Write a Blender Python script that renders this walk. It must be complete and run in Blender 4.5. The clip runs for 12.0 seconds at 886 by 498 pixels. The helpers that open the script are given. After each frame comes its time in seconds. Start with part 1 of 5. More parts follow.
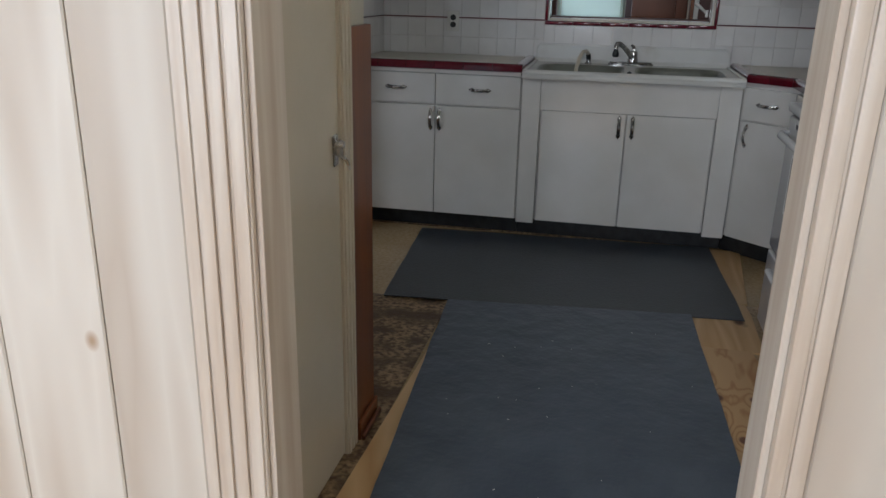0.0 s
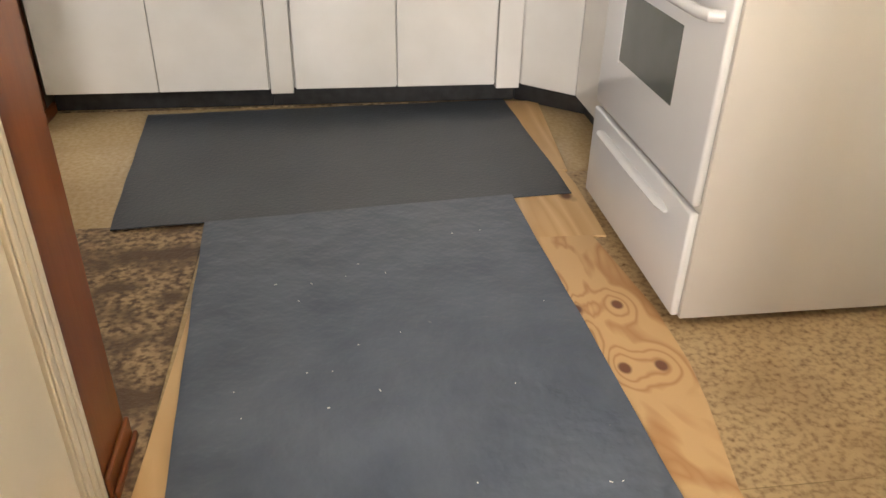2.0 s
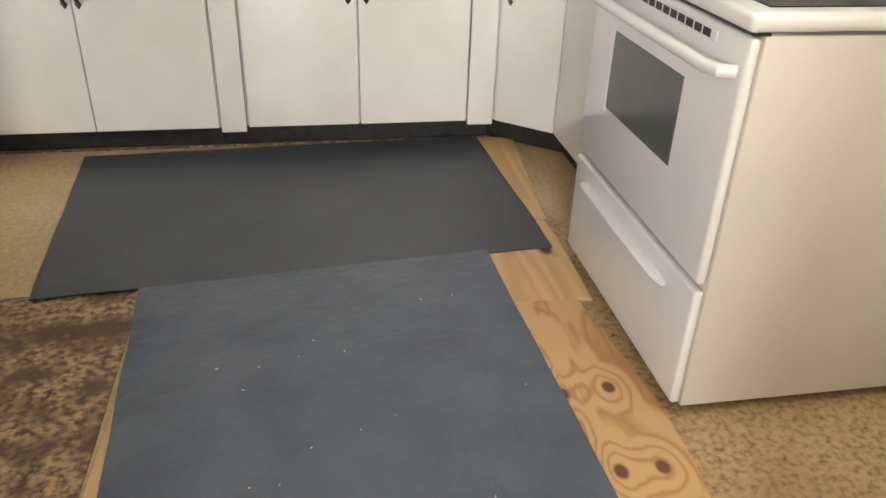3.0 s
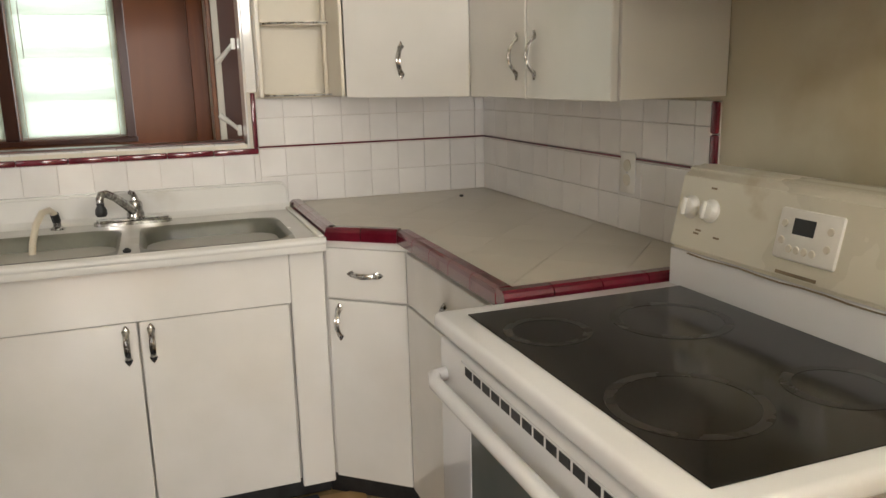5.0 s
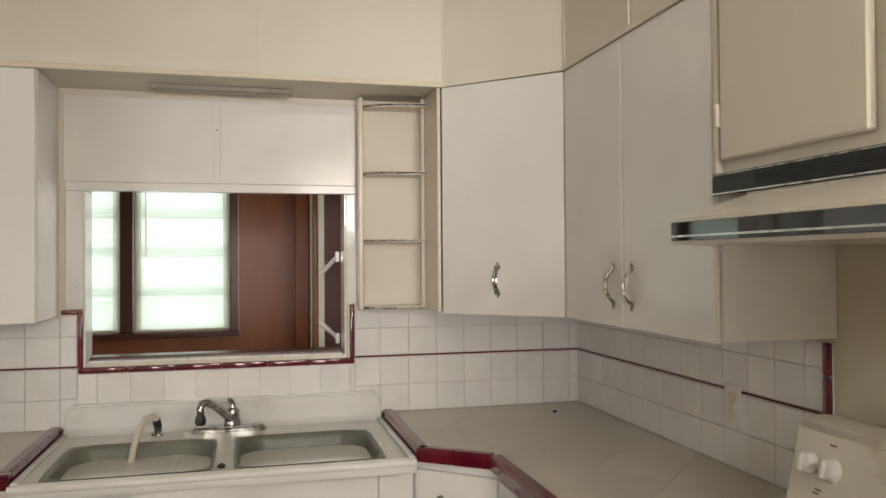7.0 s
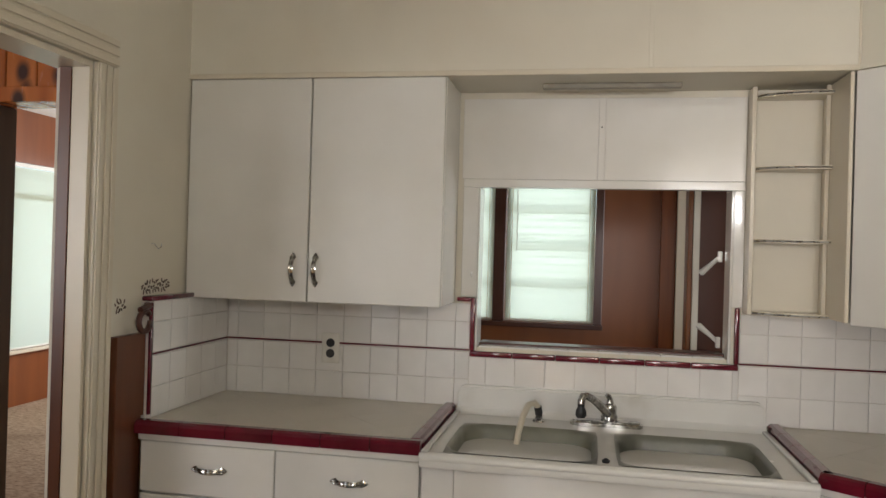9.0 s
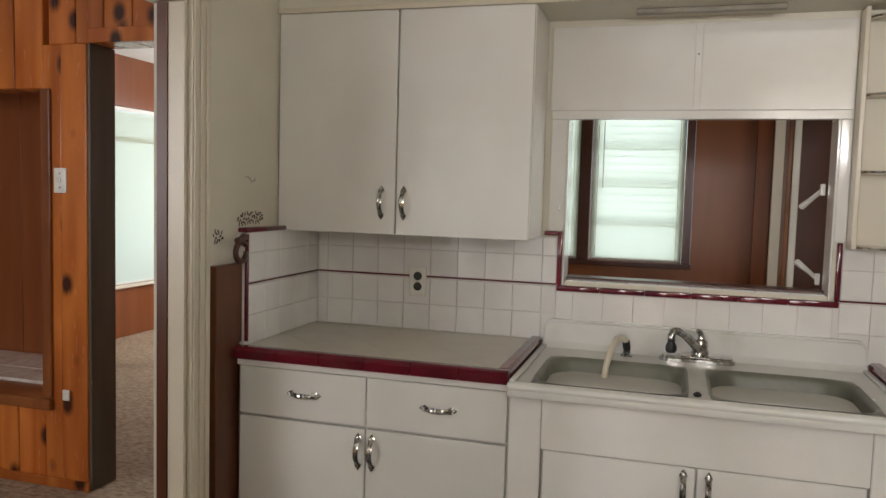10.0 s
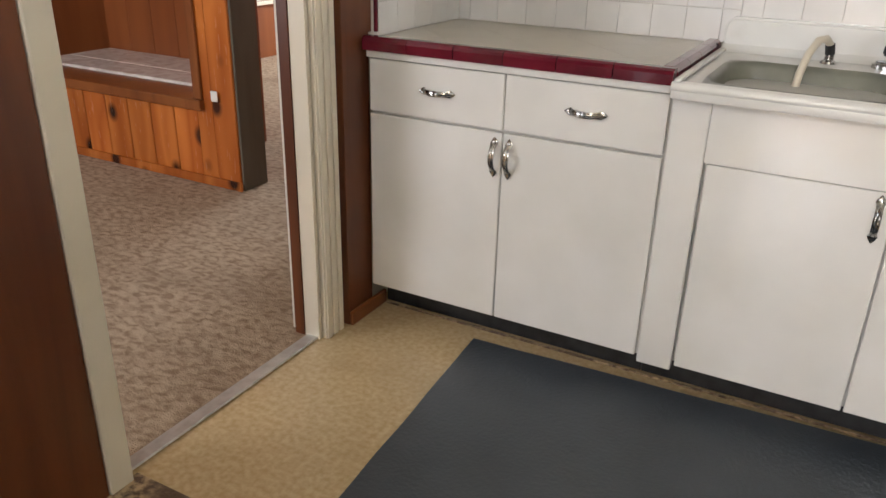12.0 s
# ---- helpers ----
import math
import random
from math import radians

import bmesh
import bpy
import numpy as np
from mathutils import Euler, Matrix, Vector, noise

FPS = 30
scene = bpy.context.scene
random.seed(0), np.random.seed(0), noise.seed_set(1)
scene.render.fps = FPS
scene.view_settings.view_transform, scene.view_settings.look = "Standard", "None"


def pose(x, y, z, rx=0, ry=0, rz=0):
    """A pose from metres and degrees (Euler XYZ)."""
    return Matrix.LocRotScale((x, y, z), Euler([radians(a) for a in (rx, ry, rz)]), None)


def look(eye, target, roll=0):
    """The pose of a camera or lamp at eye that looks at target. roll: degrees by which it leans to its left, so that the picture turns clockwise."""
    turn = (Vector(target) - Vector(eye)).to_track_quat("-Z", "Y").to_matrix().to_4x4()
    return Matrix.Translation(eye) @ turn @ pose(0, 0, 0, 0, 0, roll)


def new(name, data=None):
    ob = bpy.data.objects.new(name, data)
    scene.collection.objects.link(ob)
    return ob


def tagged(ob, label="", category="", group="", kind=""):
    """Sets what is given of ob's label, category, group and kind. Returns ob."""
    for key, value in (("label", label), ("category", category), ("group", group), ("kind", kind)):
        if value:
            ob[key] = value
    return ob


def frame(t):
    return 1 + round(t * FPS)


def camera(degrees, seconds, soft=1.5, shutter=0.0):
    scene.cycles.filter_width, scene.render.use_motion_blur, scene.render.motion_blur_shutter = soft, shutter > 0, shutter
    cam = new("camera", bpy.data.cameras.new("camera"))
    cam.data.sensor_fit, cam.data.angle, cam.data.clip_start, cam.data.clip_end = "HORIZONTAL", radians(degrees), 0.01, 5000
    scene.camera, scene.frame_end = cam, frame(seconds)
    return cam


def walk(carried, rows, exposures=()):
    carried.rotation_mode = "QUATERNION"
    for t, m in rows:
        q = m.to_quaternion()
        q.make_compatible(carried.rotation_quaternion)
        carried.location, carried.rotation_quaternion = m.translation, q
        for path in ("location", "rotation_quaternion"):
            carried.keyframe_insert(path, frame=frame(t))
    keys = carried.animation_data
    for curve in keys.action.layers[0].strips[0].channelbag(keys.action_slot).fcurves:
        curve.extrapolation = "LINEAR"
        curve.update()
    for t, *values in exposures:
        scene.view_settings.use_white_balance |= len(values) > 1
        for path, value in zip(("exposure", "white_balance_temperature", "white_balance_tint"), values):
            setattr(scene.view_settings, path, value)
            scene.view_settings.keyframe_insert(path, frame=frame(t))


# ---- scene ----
cam = camera(59.7, 12.0)
PATH = [
    (0, (0.053, 0.083, 1.288), (-0.338, 1.936, 0.646), 1.3),
    (0.5, (0.075, 0.334, 1.208), (-0.138, 2.161, 0.424), 0.3),
    (1, (0.028, 0.623, 1.212), (-0.098, 2.399, 0.301), 0.6),
    (1.5, (-0.089, 0.793, 1.196), (0.041, 2.537, 0.224), 0.3),
    (2, (-0.115, 0.867, 1.193), (0.133, 2.576, 0.183), 1.3),
    (2.5, (-0.124, 0.919, 1.183), (0.167, 2.609, 0.156), 1.7),
    (3, (-0.063, 1.169, 1.196), (0.26, 2.881, 0.213), 2.0),
    (3.5, (0.034, 1.42, 1.254), (0.523, 3.183, 0.447), 0.7),
    (3.7, (0.085, 1.545, 1.278), (0.695, 3.295, 0.543), -0.1),
    (5.3, (0.226, 1.842, 1.383), (0.91, 3.69, 1.041), -1.8),
    (5.5, (0.22, 1.843, 1.408), (0.898, 3.706, 1.146), -1.8),
    (6, (0.216, 1.842, 1.464), (0.868, 3.731, 1.376), -1.1),
    (6.5, (0.22, 1.847, 1.48), (0.821, 3.755, 1.476), -0.4),
    (7, (0.208, 1.854, 1.479), (0.695, 3.793, 1.506), -0.4),
    (7.5, (0.173, 1.861, 1.48), (0.406, 3.847, 1.52), -0.0),
    (7.7, (0.16, 1.872, 1.48), (0.272, 3.868, 1.528), 0.3),
    (9.5, (0.046, 1.883, 1.485), (-0.431, 3.825, 1.438), 1.8),
    (10, (0.04, 1.88, 1.446), (-0.526, 3.793, 1.3), 1.6),
    (10.5, (0.042, 1.895, 1.4), (-0.577, 3.767, 1.062), 1.0),
    (11, (0.06, 1.913, 1.349), (-0.586, 3.728, 0.811), 0.3),
    (11.5, (0.05, 1.984, 1.311), (-0.624, 3.733, 0.614), 0.3),
    (12, (0.01, 2.143, 1.264), (-0.855, 3.759, 0.465), 1.4),
]
exposure_rows = [(0.0, 0.0, 5250, 10), (0.5, 0.4, 5350, 10), (1.0, 1.2, 5250, 10), (1.5, 1.7, 6100, 13), (2.5, 1.9, 6350, 14), (3.0, 1.9, 6150, 12), (3.5, 1.65, 6100, 11), (5.5, 1.4, 6500, 12), (7.5, 1.15, 6300, 13), (9.5, 0.9, 6250, 13), (10.5, 1.1, 6150, 13), (12.0, 1.75, 5950, 14)]
walk(cam, [(t, look(eye, target, roll)) for t, eye, target, roll in PATH], exposure_rows)

# ---- world, sun, lamps ----
world = bpy.data.worlds.new("sky")
scene.world = world
world.use_nodes = True
wn = world.node_tree
sky = wn.nodes.new("ShaderNodeTexSky")
sky.sky_type = "NISHITA"
sky.sun_disc = False
sky.sun_elevation, sky.sun_rotation = radians(48), radians(200)
wn.links.new(sky.outputs[0], wn.nodes["Background"].inputs[0])
wn.nodes["Background"].inputs[1].default_value = 0.12


def sun_lamp(elevation, rotation, strength):
    d = bpy.data.lights.new("sun", "SUN")
    d.energy, d.angle, d.color = strength, radians(6), (1.0, 0.95, 0.88)
    ob = new("sun", d)
    az = radians(rotation)
    h = math.cos(radians(elevation))
    way = Vector((math.sin(az) * h, math.cos(az) * h, math.sin(radians(elevation))))
    ob.rotation_euler = (-way).to_track_quat("-Z", "Y").to_euler()


sun_lamp(48, 200, 2.0)


def area_lamp(name, at, target, w, h, power, color=(1, 0.98, 0.95)):
    d = bpy.data.lights.new(name, "AREA")
    d.shape, d.size, d.size_y, d.energy, d.color = "RECTANGLE", w, h, power, color
    ob = new(name, d)
    ob.matrix_world = look(at, target)
    return ob


area_lamp("entry_window_light", (-0.85, -2.42, 1.45), (-0.3, 0, 1.3), 1.8, 1.3, 62, (1, 0.96, 0.9))
# added fill from the left that brightens the entry planks; no known window
area_lamp("entry_side_fill_light", (-2.5, -0.5, 1.5), (0.0, 1.0, 1.1), 1.2, 1.2, 18, (0.97, 0.99, 1))
area_lamp("back_door_light", (-1.02, 1.24, 0.95), (-0.9, 3, 0.85), 0.45, 1.6, 0.8, (0.93, 1, 0.98))
# added fill on the panelled west wall, brightens stove front and corner cabinets
area_lamp("kitchen_west_fill_light", (-1.285, 2.56, 1.25), (0.8, 3.1, 0.9), 0.45, 1.0, 1.2, (0.97, 1, 0.98))
# added fill aimed upward to lift soffit and upper cabinets, from an unseen opening
area_lamp("kitchen_south_fill_light", (0.95, 1.19, 1.93), (1.0, 3.2, 4.6), 0.66, 0.6, 24, (1, 0.98, 0.93))
area_lamp("back_room_window_light", (-0.80, 6.92, 1.55), (-0.80, 4, 1.4), 2.2, 1.3, 13, (0.93, 1, 0.95))
# unseen fill added at the side to brighten the back room panelling
area_lamp("back_room_side_fill_light", (3.1, 6.0, 1.5), (0, 6.0, 1.3), 0.9, 1.2, 28, (0.95, 1, 0.97))
area_lamp("living_room_window_light", (-5.25, 8.2, 1.4), (0, 8.2, 1.4), 2.4, 1.9, 8, (0.93, 1, 0.96))
# two added fills out of view, for living room carpet, divider and back panels
area_lamp("living_room_south_fill_light", (-3.6, 1.45, 1.6), (-3.6, 4.8, 1.0), 1.8, 1.2, 23, (1, 0.98, 0.94))
area_lamp("living_room_north_fill_light", (-3.2, 9.5, 1.5), (-3.2, 5, 1.0), 1.8, 1.2, 55, (0.97, 1, 0.97))


# ---- materials ----
def surface(name, a, b, scale=6.0, stretch=(1, 1, 1), rough=(0.4, 0.55), bump=0.05, bump_scale=60.0, metal=0.0,
            coat=0.0, detail=4.0, contrast=(0.35, 0.65), vary=0.0, spots=None, distort=0.0):
    m = bpy.data.materials.new(name)
    m.use_nodes = True
    n, l = m.node_tree.nodes, m.node_tree.links
    p = n["Principled BSDF"]
    tc = n.new("ShaderNodeTexCoord")
    mp = n.new("ShaderNodeMapping")
    mp.inputs["Scale"].default_value = stretch
    l.new(tc.outputs["Object"], mp.inputs[0])
    vec = mp.outputs[0]
    info = n.new("ShaderNodeObjectInfo")
    if vary:
        add = n.new("ShaderNodeVectorMath")
        add.operation = "MULTIPLY_ADD"
        comb = n.new("ShaderNodeCombineXYZ")
        for i in range(3):
            l.new(info.outputs["Random"], comb.inputs[i])
        l.new(comb.outputs[0], add.inputs[0])
        add.inputs[1].default_value = (13, 7, 9)
        l.new(vec, add.inputs[2])
        vec = add.outputs[0]
    t1 = n.new("ShaderNodeTexNoise")
    t1.inputs["Scale"].default_value, t1.inputs["Detail"].default_value = scale, detail
    t1.inputs["Distortion"].default_value = distort
    l.new(vec, t1.inputs["Vector"])
    ramp = n.new("ShaderNodeValToRGB")
    ramp.color_ramp.elements[0].position, ramp.color_ramp.elements[1].position = contrast
    ramp.color_ramp.elements[0].color = (*a, 1)
    ramp.color_ramp.elements[1].color = (*b, 1)
    l.new(t1.outputs["Fac"], ramp.inputs[0])
    col = ramp.outputs[0]
    if spots:
        sc, lo, hi, sp = spots
        t3 = n.new("ShaderNodeTexNoise")
        t3.inputs["Scale"].default_value, t3.inputs["Detail"].default_value = sc, 5
        l.new(mp.outputs[0], t3.inputs["Vector"])
        r3 = n.new("ShaderNodeMapRange")
        r3.inputs[1].default_value, r3.inputs[2].default_value = lo, hi
        l.new(t3.outputs["Fac"], r3.inputs[0])
        mx = n.new("ShaderNodeMix")
        mx.data_type = "RGBA"
        l.new(r3.outputs[0], mx.inputs[0])
        l.new(col, mx.inputs[6])
        mx.inputs[7].default_value = (*sp, 1)
        col = mx.outputs[2]
    if vary:
        hs = n.new("ShaderNodeHueSaturation")
        mr = n.new("ShaderNodeMapRange")
        mr.inputs[3].default_value, mr.inputs[4].default_value = 1 - vary, 1 + vary
        l.new(info.outputs["Random"], mr.inputs[0])
        l.new(mr.outputs[0], hs.inputs["Value"])
        l.new(col, hs.inputs["Color"])
        col = hs.outputs[0]
    l.new(col, p.inputs["Base Color"])
    rr = n.new("ShaderNodeMapRange")
    rr.inputs[3].default_value, rr.inputs[4].default_value = rough
    l.new(t1.outputs["Fac"], rr.inputs[0])
    l.new(rr.outputs[0], p.inputs["Roughness"])
    p.inputs["Metallic"].default_value = metal
    p.inputs["Coat Weight"].default_value = coat
    if bump:
        t2 = n.new("ShaderNodeTexNoise")
        t2.inputs["Scale"].default_value, t2.inputs["Detail"].default_value = bump_scale, 3
        l.new(mp.outputs[0], t2.inputs["Vector"])
        bp = n.new("ShaderNodeBump")
        bp.inputs["Strength"].default_value, bp.inputs["Distance"].default_value = bump, 0.01
        l.new(t2.outputs["Fac"], bp.inputs["Height"])
        l.new(bp.outputs[0], p.inputs["Normal"])
    return m


def knot_wood(name, a, b, knot, axis="z", knots=3.0, rough=(0.25, 0.4), vary=0.1, ring=9.0, size=0.11, turns=14):
    """Wood with long grain along one axis and dark round knots."""
    m = bpy.data.materials.new(name)
    m.use_nodes = True
    n, l = m.node_tree.nodes, m.node_tree.links
    p = n["Principled BSDF"]
    tc = n.new("ShaderNodeTexCoord")
    info = n.new("ShaderNodeObjectInfo")
    off = n.new("ShaderNodeVectorMath")
    off.operation = "MULTIPLY_ADD"
    comb = n.new("ShaderNodeCombineXYZ")
    for i in range(3):
        l.new(info.outputs["Random"], comb.inputs[i])
    l.new(comb.outputs[0], off.inputs[0])
    off.inputs[1].default_value = (5, 3, 11)
    l.new(tc.outputs["Object"], off.inputs[2])
    mp = n.new("ShaderNodeMapping")
    s = {"z": (1, 1, 0.12), "y": (1, 0.12, 1), "x": (0.12, 1, 1)}[axis]
    mp.inputs["Scale"].default_value = s
    l.new(off.outputs[0], mp.inputs[0])
    no = n.new("ShaderNodeTexNoise")
    no.inputs["Scale"].default_value, no.inputs["Detail"].default_value = ring, 2
    l.new(mp.outputs[0], no.inputs["Vector"])
    mul = n.new("ShaderNodeMath")
    mul.operation = "MULTIPLY"
    mul.inputs[1].default_value = turns
    l.new(no.outputs["Fac"], mul.inputs[0])
    sn = n.new("ShaderNodeMath")
    sn.operation = "PINGPONG"
    sn.inputs[1].default_value = 1.0
    l.new(mul.outputs[0], sn.inputs[0])
    ramp = n.new("ShaderNodeValToRGB")
    ramp.color_ramp.elements[0].color = (*a, 1)
    ramp.color_ramp.elements[1].color = (*b, 1)
    l.new(sn.outputs[0], ramp.inputs[0])
    fine = n.new("ShaderNodeTexNoise")
    fine.inputs["Scale"].default_value, fine.inputs["Detail"].default_value = 90, 3
    l.new(mp.outputs[0], fine.inputs["Vector"])
    vo = n.new("ShaderNodeTexVoronoi")
    vo.inputs["Scale"].default_value = knots
    mk = n.new("ShaderNodeMapping")
    mk.inputs["Scale"].default_value = {"z": (1, 1, 0.7), "y": (1, 0.7, 1), "x": (0.7, 1, 1)}[axis]
    l.new(off.outputs[0], mk.inputs[0])
    l.new(mk.outputs[0], vo.inputs["Vector"])
    mr = n.new("ShaderNodeMapRange")
    mr.inputs[1].default_value, mr.inputs[2].default_value = size, size * 0.45
    l.new(vo.outputs["Distance"], mr.inputs[0])
    mx = n.new("ShaderNodeMix")
    mx.data_type = "RGBA"
    l.new(mr.outputs[0], mx.inputs[0])
    l.new(ramp.outputs[0], mx.inputs[6])
    mx.inputs[7].default_value = (*knot, 1)
    hs = n.new("ShaderNodeHueSaturation")
    v = n.new("ShaderNodeMapRange")
    v.inputs[3].default_value, v.inputs[4].default_value = 1 - vary, 1 + vary
    l.new(info.outputs["Random"], v.inputs[0])
    l.new(v.outputs[0], hs.inputs["Value"])
    l.new(mx.outputs[2], hs.inputs["Color"])
    l.new(hs.outputs[0], p.inputs["Base Color"])
    rr = n.new("ShaderNodeMapRange")
    rr.inputs[3].default_value, rr.inputs[4].default_value = rough
    l.new(fine.outputs["Fac"], rr.inputs[0])
    l.new(rr.outputs[0], p.inputs["Roughness"])
    bp = n.new("ShaderNodeBump")
    bp.inputs["Strength"].default_value, bp.inputs["Distance"].default_value = 0.05, 0.002
    l.new(fine.outputs["Fac"], bp.inputs["Height"])
    l.new(bp.outputs[0], p.inputs["Normal"])
    return m


def ply_with_knots(centres):
    """Pine plywood whose grain bends round knots at the given places."""
    m = bpy.data.materials.new("pine plywood with knots")
    m.use_nodes = True
    n, l = m.node_tree.nodes, m.node_tree.links
    p = n["Principled BSDF"]
    tc = n.new("ShaderNodeTexCoord")
    mp = n.new("ShaderNodeMapping")
    mp.inputs["Scale"].default_value = (1, 0.22, 1)
    l.new(tc.outputs["Object"], mp.inputs[0])
    no = n.new("ShaderNodeTexNoise")
    no.inputs["Scale"].default_value, no.inputs["Detail"].default_value = 5, 3.5
    no.inputs["Distortion"].default_value = 0.8
    l.new(mp.outputs[0], no.inputs["Vector"])
    total, dark = no.outputs["Fac"], None

    def maths(op, a, b):
        k = n.new("ShaderNodeMath")
        k.operation = op
        for i, v in enumerate((a, b)):
            if isinstance(v, (int, float)):
                k.inputs[i].default_value = v
            else:
                l.new(v, k.inputs[i])
        return k.outputs[0]

    for x, y in centres:
        d = n.new("ShaderNodeVectorMath")
        d.operation = "DISTANCE"
        flat = n.new("ShaderNodeMapping")
        flat.inputs["Scale"].default_value = (1, 0.75, 0)
        l.new(tc.outputs["Object"], flat.inputs[0])
        l.new(flat.outputs[0], d.inputs[0])
        d.inputs[1].default_value = (x, y * 0.75, 0)
        r1 = n.new("ShaderNodeMapRange")
        r1.interpolation_type = "SMOOTHSTEP"
        r1.inputs[1].default_value, r1.inputs[2].default_value, r1.inputs[3].default_value, r1.inputs[4].default_value = 0.0, 0.085, 0.30, 0.0
        l.new(d.outputs["Value"], r1.inputs[0])
        total = maths("ADD", total, r1.outputs[0])
        r2 = n.new("ShaderNodeMapRange")
        r2.inputs[1].default_value, r2.inputs[2].default_value = 0.019, 0.012
        l.new(d.outputs["Value"], r2.inputs[0])
        dark = r2.outputs[0] if dark is None else maths("MAXIMUM", dark, r2.outputs[0])
    ring = maths("PINGPONG", maths("MULTIPLY", total, 15), 1.0)
    ramp = n.new("ShaderNodeValToRGB")
    ramp.color_ramp.elements[0].color = (0.42, 0.22, 0.085, 1)
    ramp.color_ramp.elements[1].color = (0.58, 0.375, 0.18, 1)
    ramp.color_ramp.elements[1].position = 0.5
    l.new(ring, ramp.inputs[0])
    mx = n.new("ShaderNodeMix")
    mx.data_type = "RGBA"
    l.new(dark, mx.inputs[0])
    l.new(ramp.outputs[0], mx.inputs[6])
    mx.inputs[7].default_value = (0.15, 0.055, 0.025, 1)
    l.new(mx.outputs[2], p.inputs["Base Color"])
    p.inputs["Roughness"].default_value = 0.42
    return m


M = {}
M["paint"] = surface("cream gloss paint", (0.70, 0.63, 0.49), (0.74, 0.67, 0.54), 2.5, rough=(0.16, 0.26), bump=0.03, bump_scale=35, coat=0.15)
M["cabinet"] = surface("white enamel cabinet paint", (0.72, 0.70, 0.65), (0.80, 0.78, 0.74), 3, rough=(0.08, 0.15), bump=0.05, bump_scale=5, coat=0.2)
M["upper"] = surface("off-white upper cabinet paint", (0.72, 0.70, 0.645), (0.78, 0.76, 0.71), 3, rough=(0.17, 0.25), bump=0.06, bump_scale=7)
M["wallpaint"] = surface("cream wall paint", (0.66, 0.61, 0.50), (0.72, 0.68, 0.57), 1.8, rough=(0.45, 0.6), bump=0.06, bump_scale=45)
M["yellowed"] = surface("yellowed wall paint", (0.56, 0.51, 0.37), (0.64, 0.59, 0.45), 1.6, rough=(0.3, 0.45), bump=0.05, bump_scale=40, spots=(2.2, 0.56, 0.8, (0.38, 0.3, 0.16)))
M["tile"] = surface("white glazed tile", (0.72, 0.70, 0.67), (0.80, 0.78, 0.75), 5, rough=(0.09, 0.16), bump=0.03, bump_scale=14, coat=0.1, vary=0.03)
M["grout"] = surface("old grout", (0.64, 0.60, 0.55), (0.74, 0.70, 0.65), 14, rough=(0.8, 0.95), bump=0.2, bump_scale=150)
M["red_tile"] = surface("burgundy glazed tile", (0.095, 0.0045, 0.013), (0.145, 0.009, 0.021), 9, rough=(0.1, 0.2), bump=0.02, bump_scale=20, coat=0.4, vary=0.12)
M["counter"] = surface("marbled counter tile", (0.565, 0.515, 0.425), (0.60, 0.55, 0.46), 5, rough=(0.28, 0.29), bump=0, detail=9, distort=0.5, vary=0.02)
M["enamel"] = surface("white porcelain enamel", (0.66, 0.65, 0.61), (0.72, 0.71, 0.67), 3, rough=(0.2, 0.3), bump=0, coat=0.0, spots=(4, 0.6, 0.85, (0.5, 0.46, 0.38)))
M["strip"] = surface("grimy grey metal", (0.27, 0.24, 0.19), (0.34, 0.31, 0.25), 12, rough=(0.4, 0.6), bump=0)
M["greywood"] = surface("grey-brown weathered board", (0.085, 0.07, 0.048), (0.13, 0.11, 0.08), 8, stretch=(1, 1, 0.15), rough=(0.4, 0.55), bump=0.05)
# shade inside the bowls is put into this dark grey-green colour
M["bowl"] = surface("sink bowl enamel with painted shade", (0.11, 0.11, 0.085), (0.20, 0.20, 0.155), 5, rough=(0.28, 0.42), bump=0, detail=6)
M["alum"] = surface("dull aluminium", (0.5, 0.48, 0.44), (0.62, 0.6, 0.56), 30, rough=(0.35, 0.55), bump=0.03, metal=0.8)
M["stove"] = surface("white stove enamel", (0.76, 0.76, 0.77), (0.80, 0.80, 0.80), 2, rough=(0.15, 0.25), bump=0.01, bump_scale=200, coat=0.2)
# toned below the front enamel, standing in for shade on the stove's side
M["stove_side"] = surface("off-white stove side in shaded tone", (0.62, 0.58, 0.53), (0.68, 0.64, 0.59), 2.2, stretch=(1, 1, 0.3), rough=(0.16, 0.26), bump=0.02, bump_scale=8, coat=0.2)
M["almond"] = surface("almond stove panel", (0.60, 0.56, 0.44), (0.68, 0.64, 0.53), 3, rough=(0.2, 0.35), bump=0, spots=(9, 0.62, 0.85, (0.42, 0.33, 0.18)))
M["hood"] = surface("bisque hood enamel", (0.605, 0.555, 0.455), (0.62, 0.575, 0.475), 3, rough=(0.25, 0.35), bump=0)
M["hood_glass"] = surface("black hood glass", (0.007, 0.008, 0.008), (0.014, 0.014, 0.013), 4, rough=(0.03, 0.06), bump=0, coat=0.5)
M["black_glass"] = surface("black cooktop glass", (0.007, 0.007, 0.007), (0.014, 0.013, 0.012), 4, rough=(0.1, 0.16), bump=0, coat=0.0)
M["ring"] = surface("burner mark", (0.013, 0.012, 0.010), (0.030, 0.026, 0.020), 12, rough=(0.15, 0.4), bump=0)
M["oven_glass"] = surface("grey oven glass", (0.10, 0.11, 0.10), (0.14, 0.15, 0.14), 3, rough=(0.12, 0.2), bump=0)
M["black"] = surface("black rubber", (0.012, 0.012, 0.012), (0.03, 0.03, 0.03), 20, rough=(0.35, 0.6), bump=0.05)
# the dark end of the mottling puts crevice shade into the chrome colour
M["chrome"] = surface("worn chrome with crevice dark", (0.22, 0.21, 0.20), (0.66, 0.65, 0.62), 70, rough=(0.06, 0.2), bump=0.02, metal=1.0)
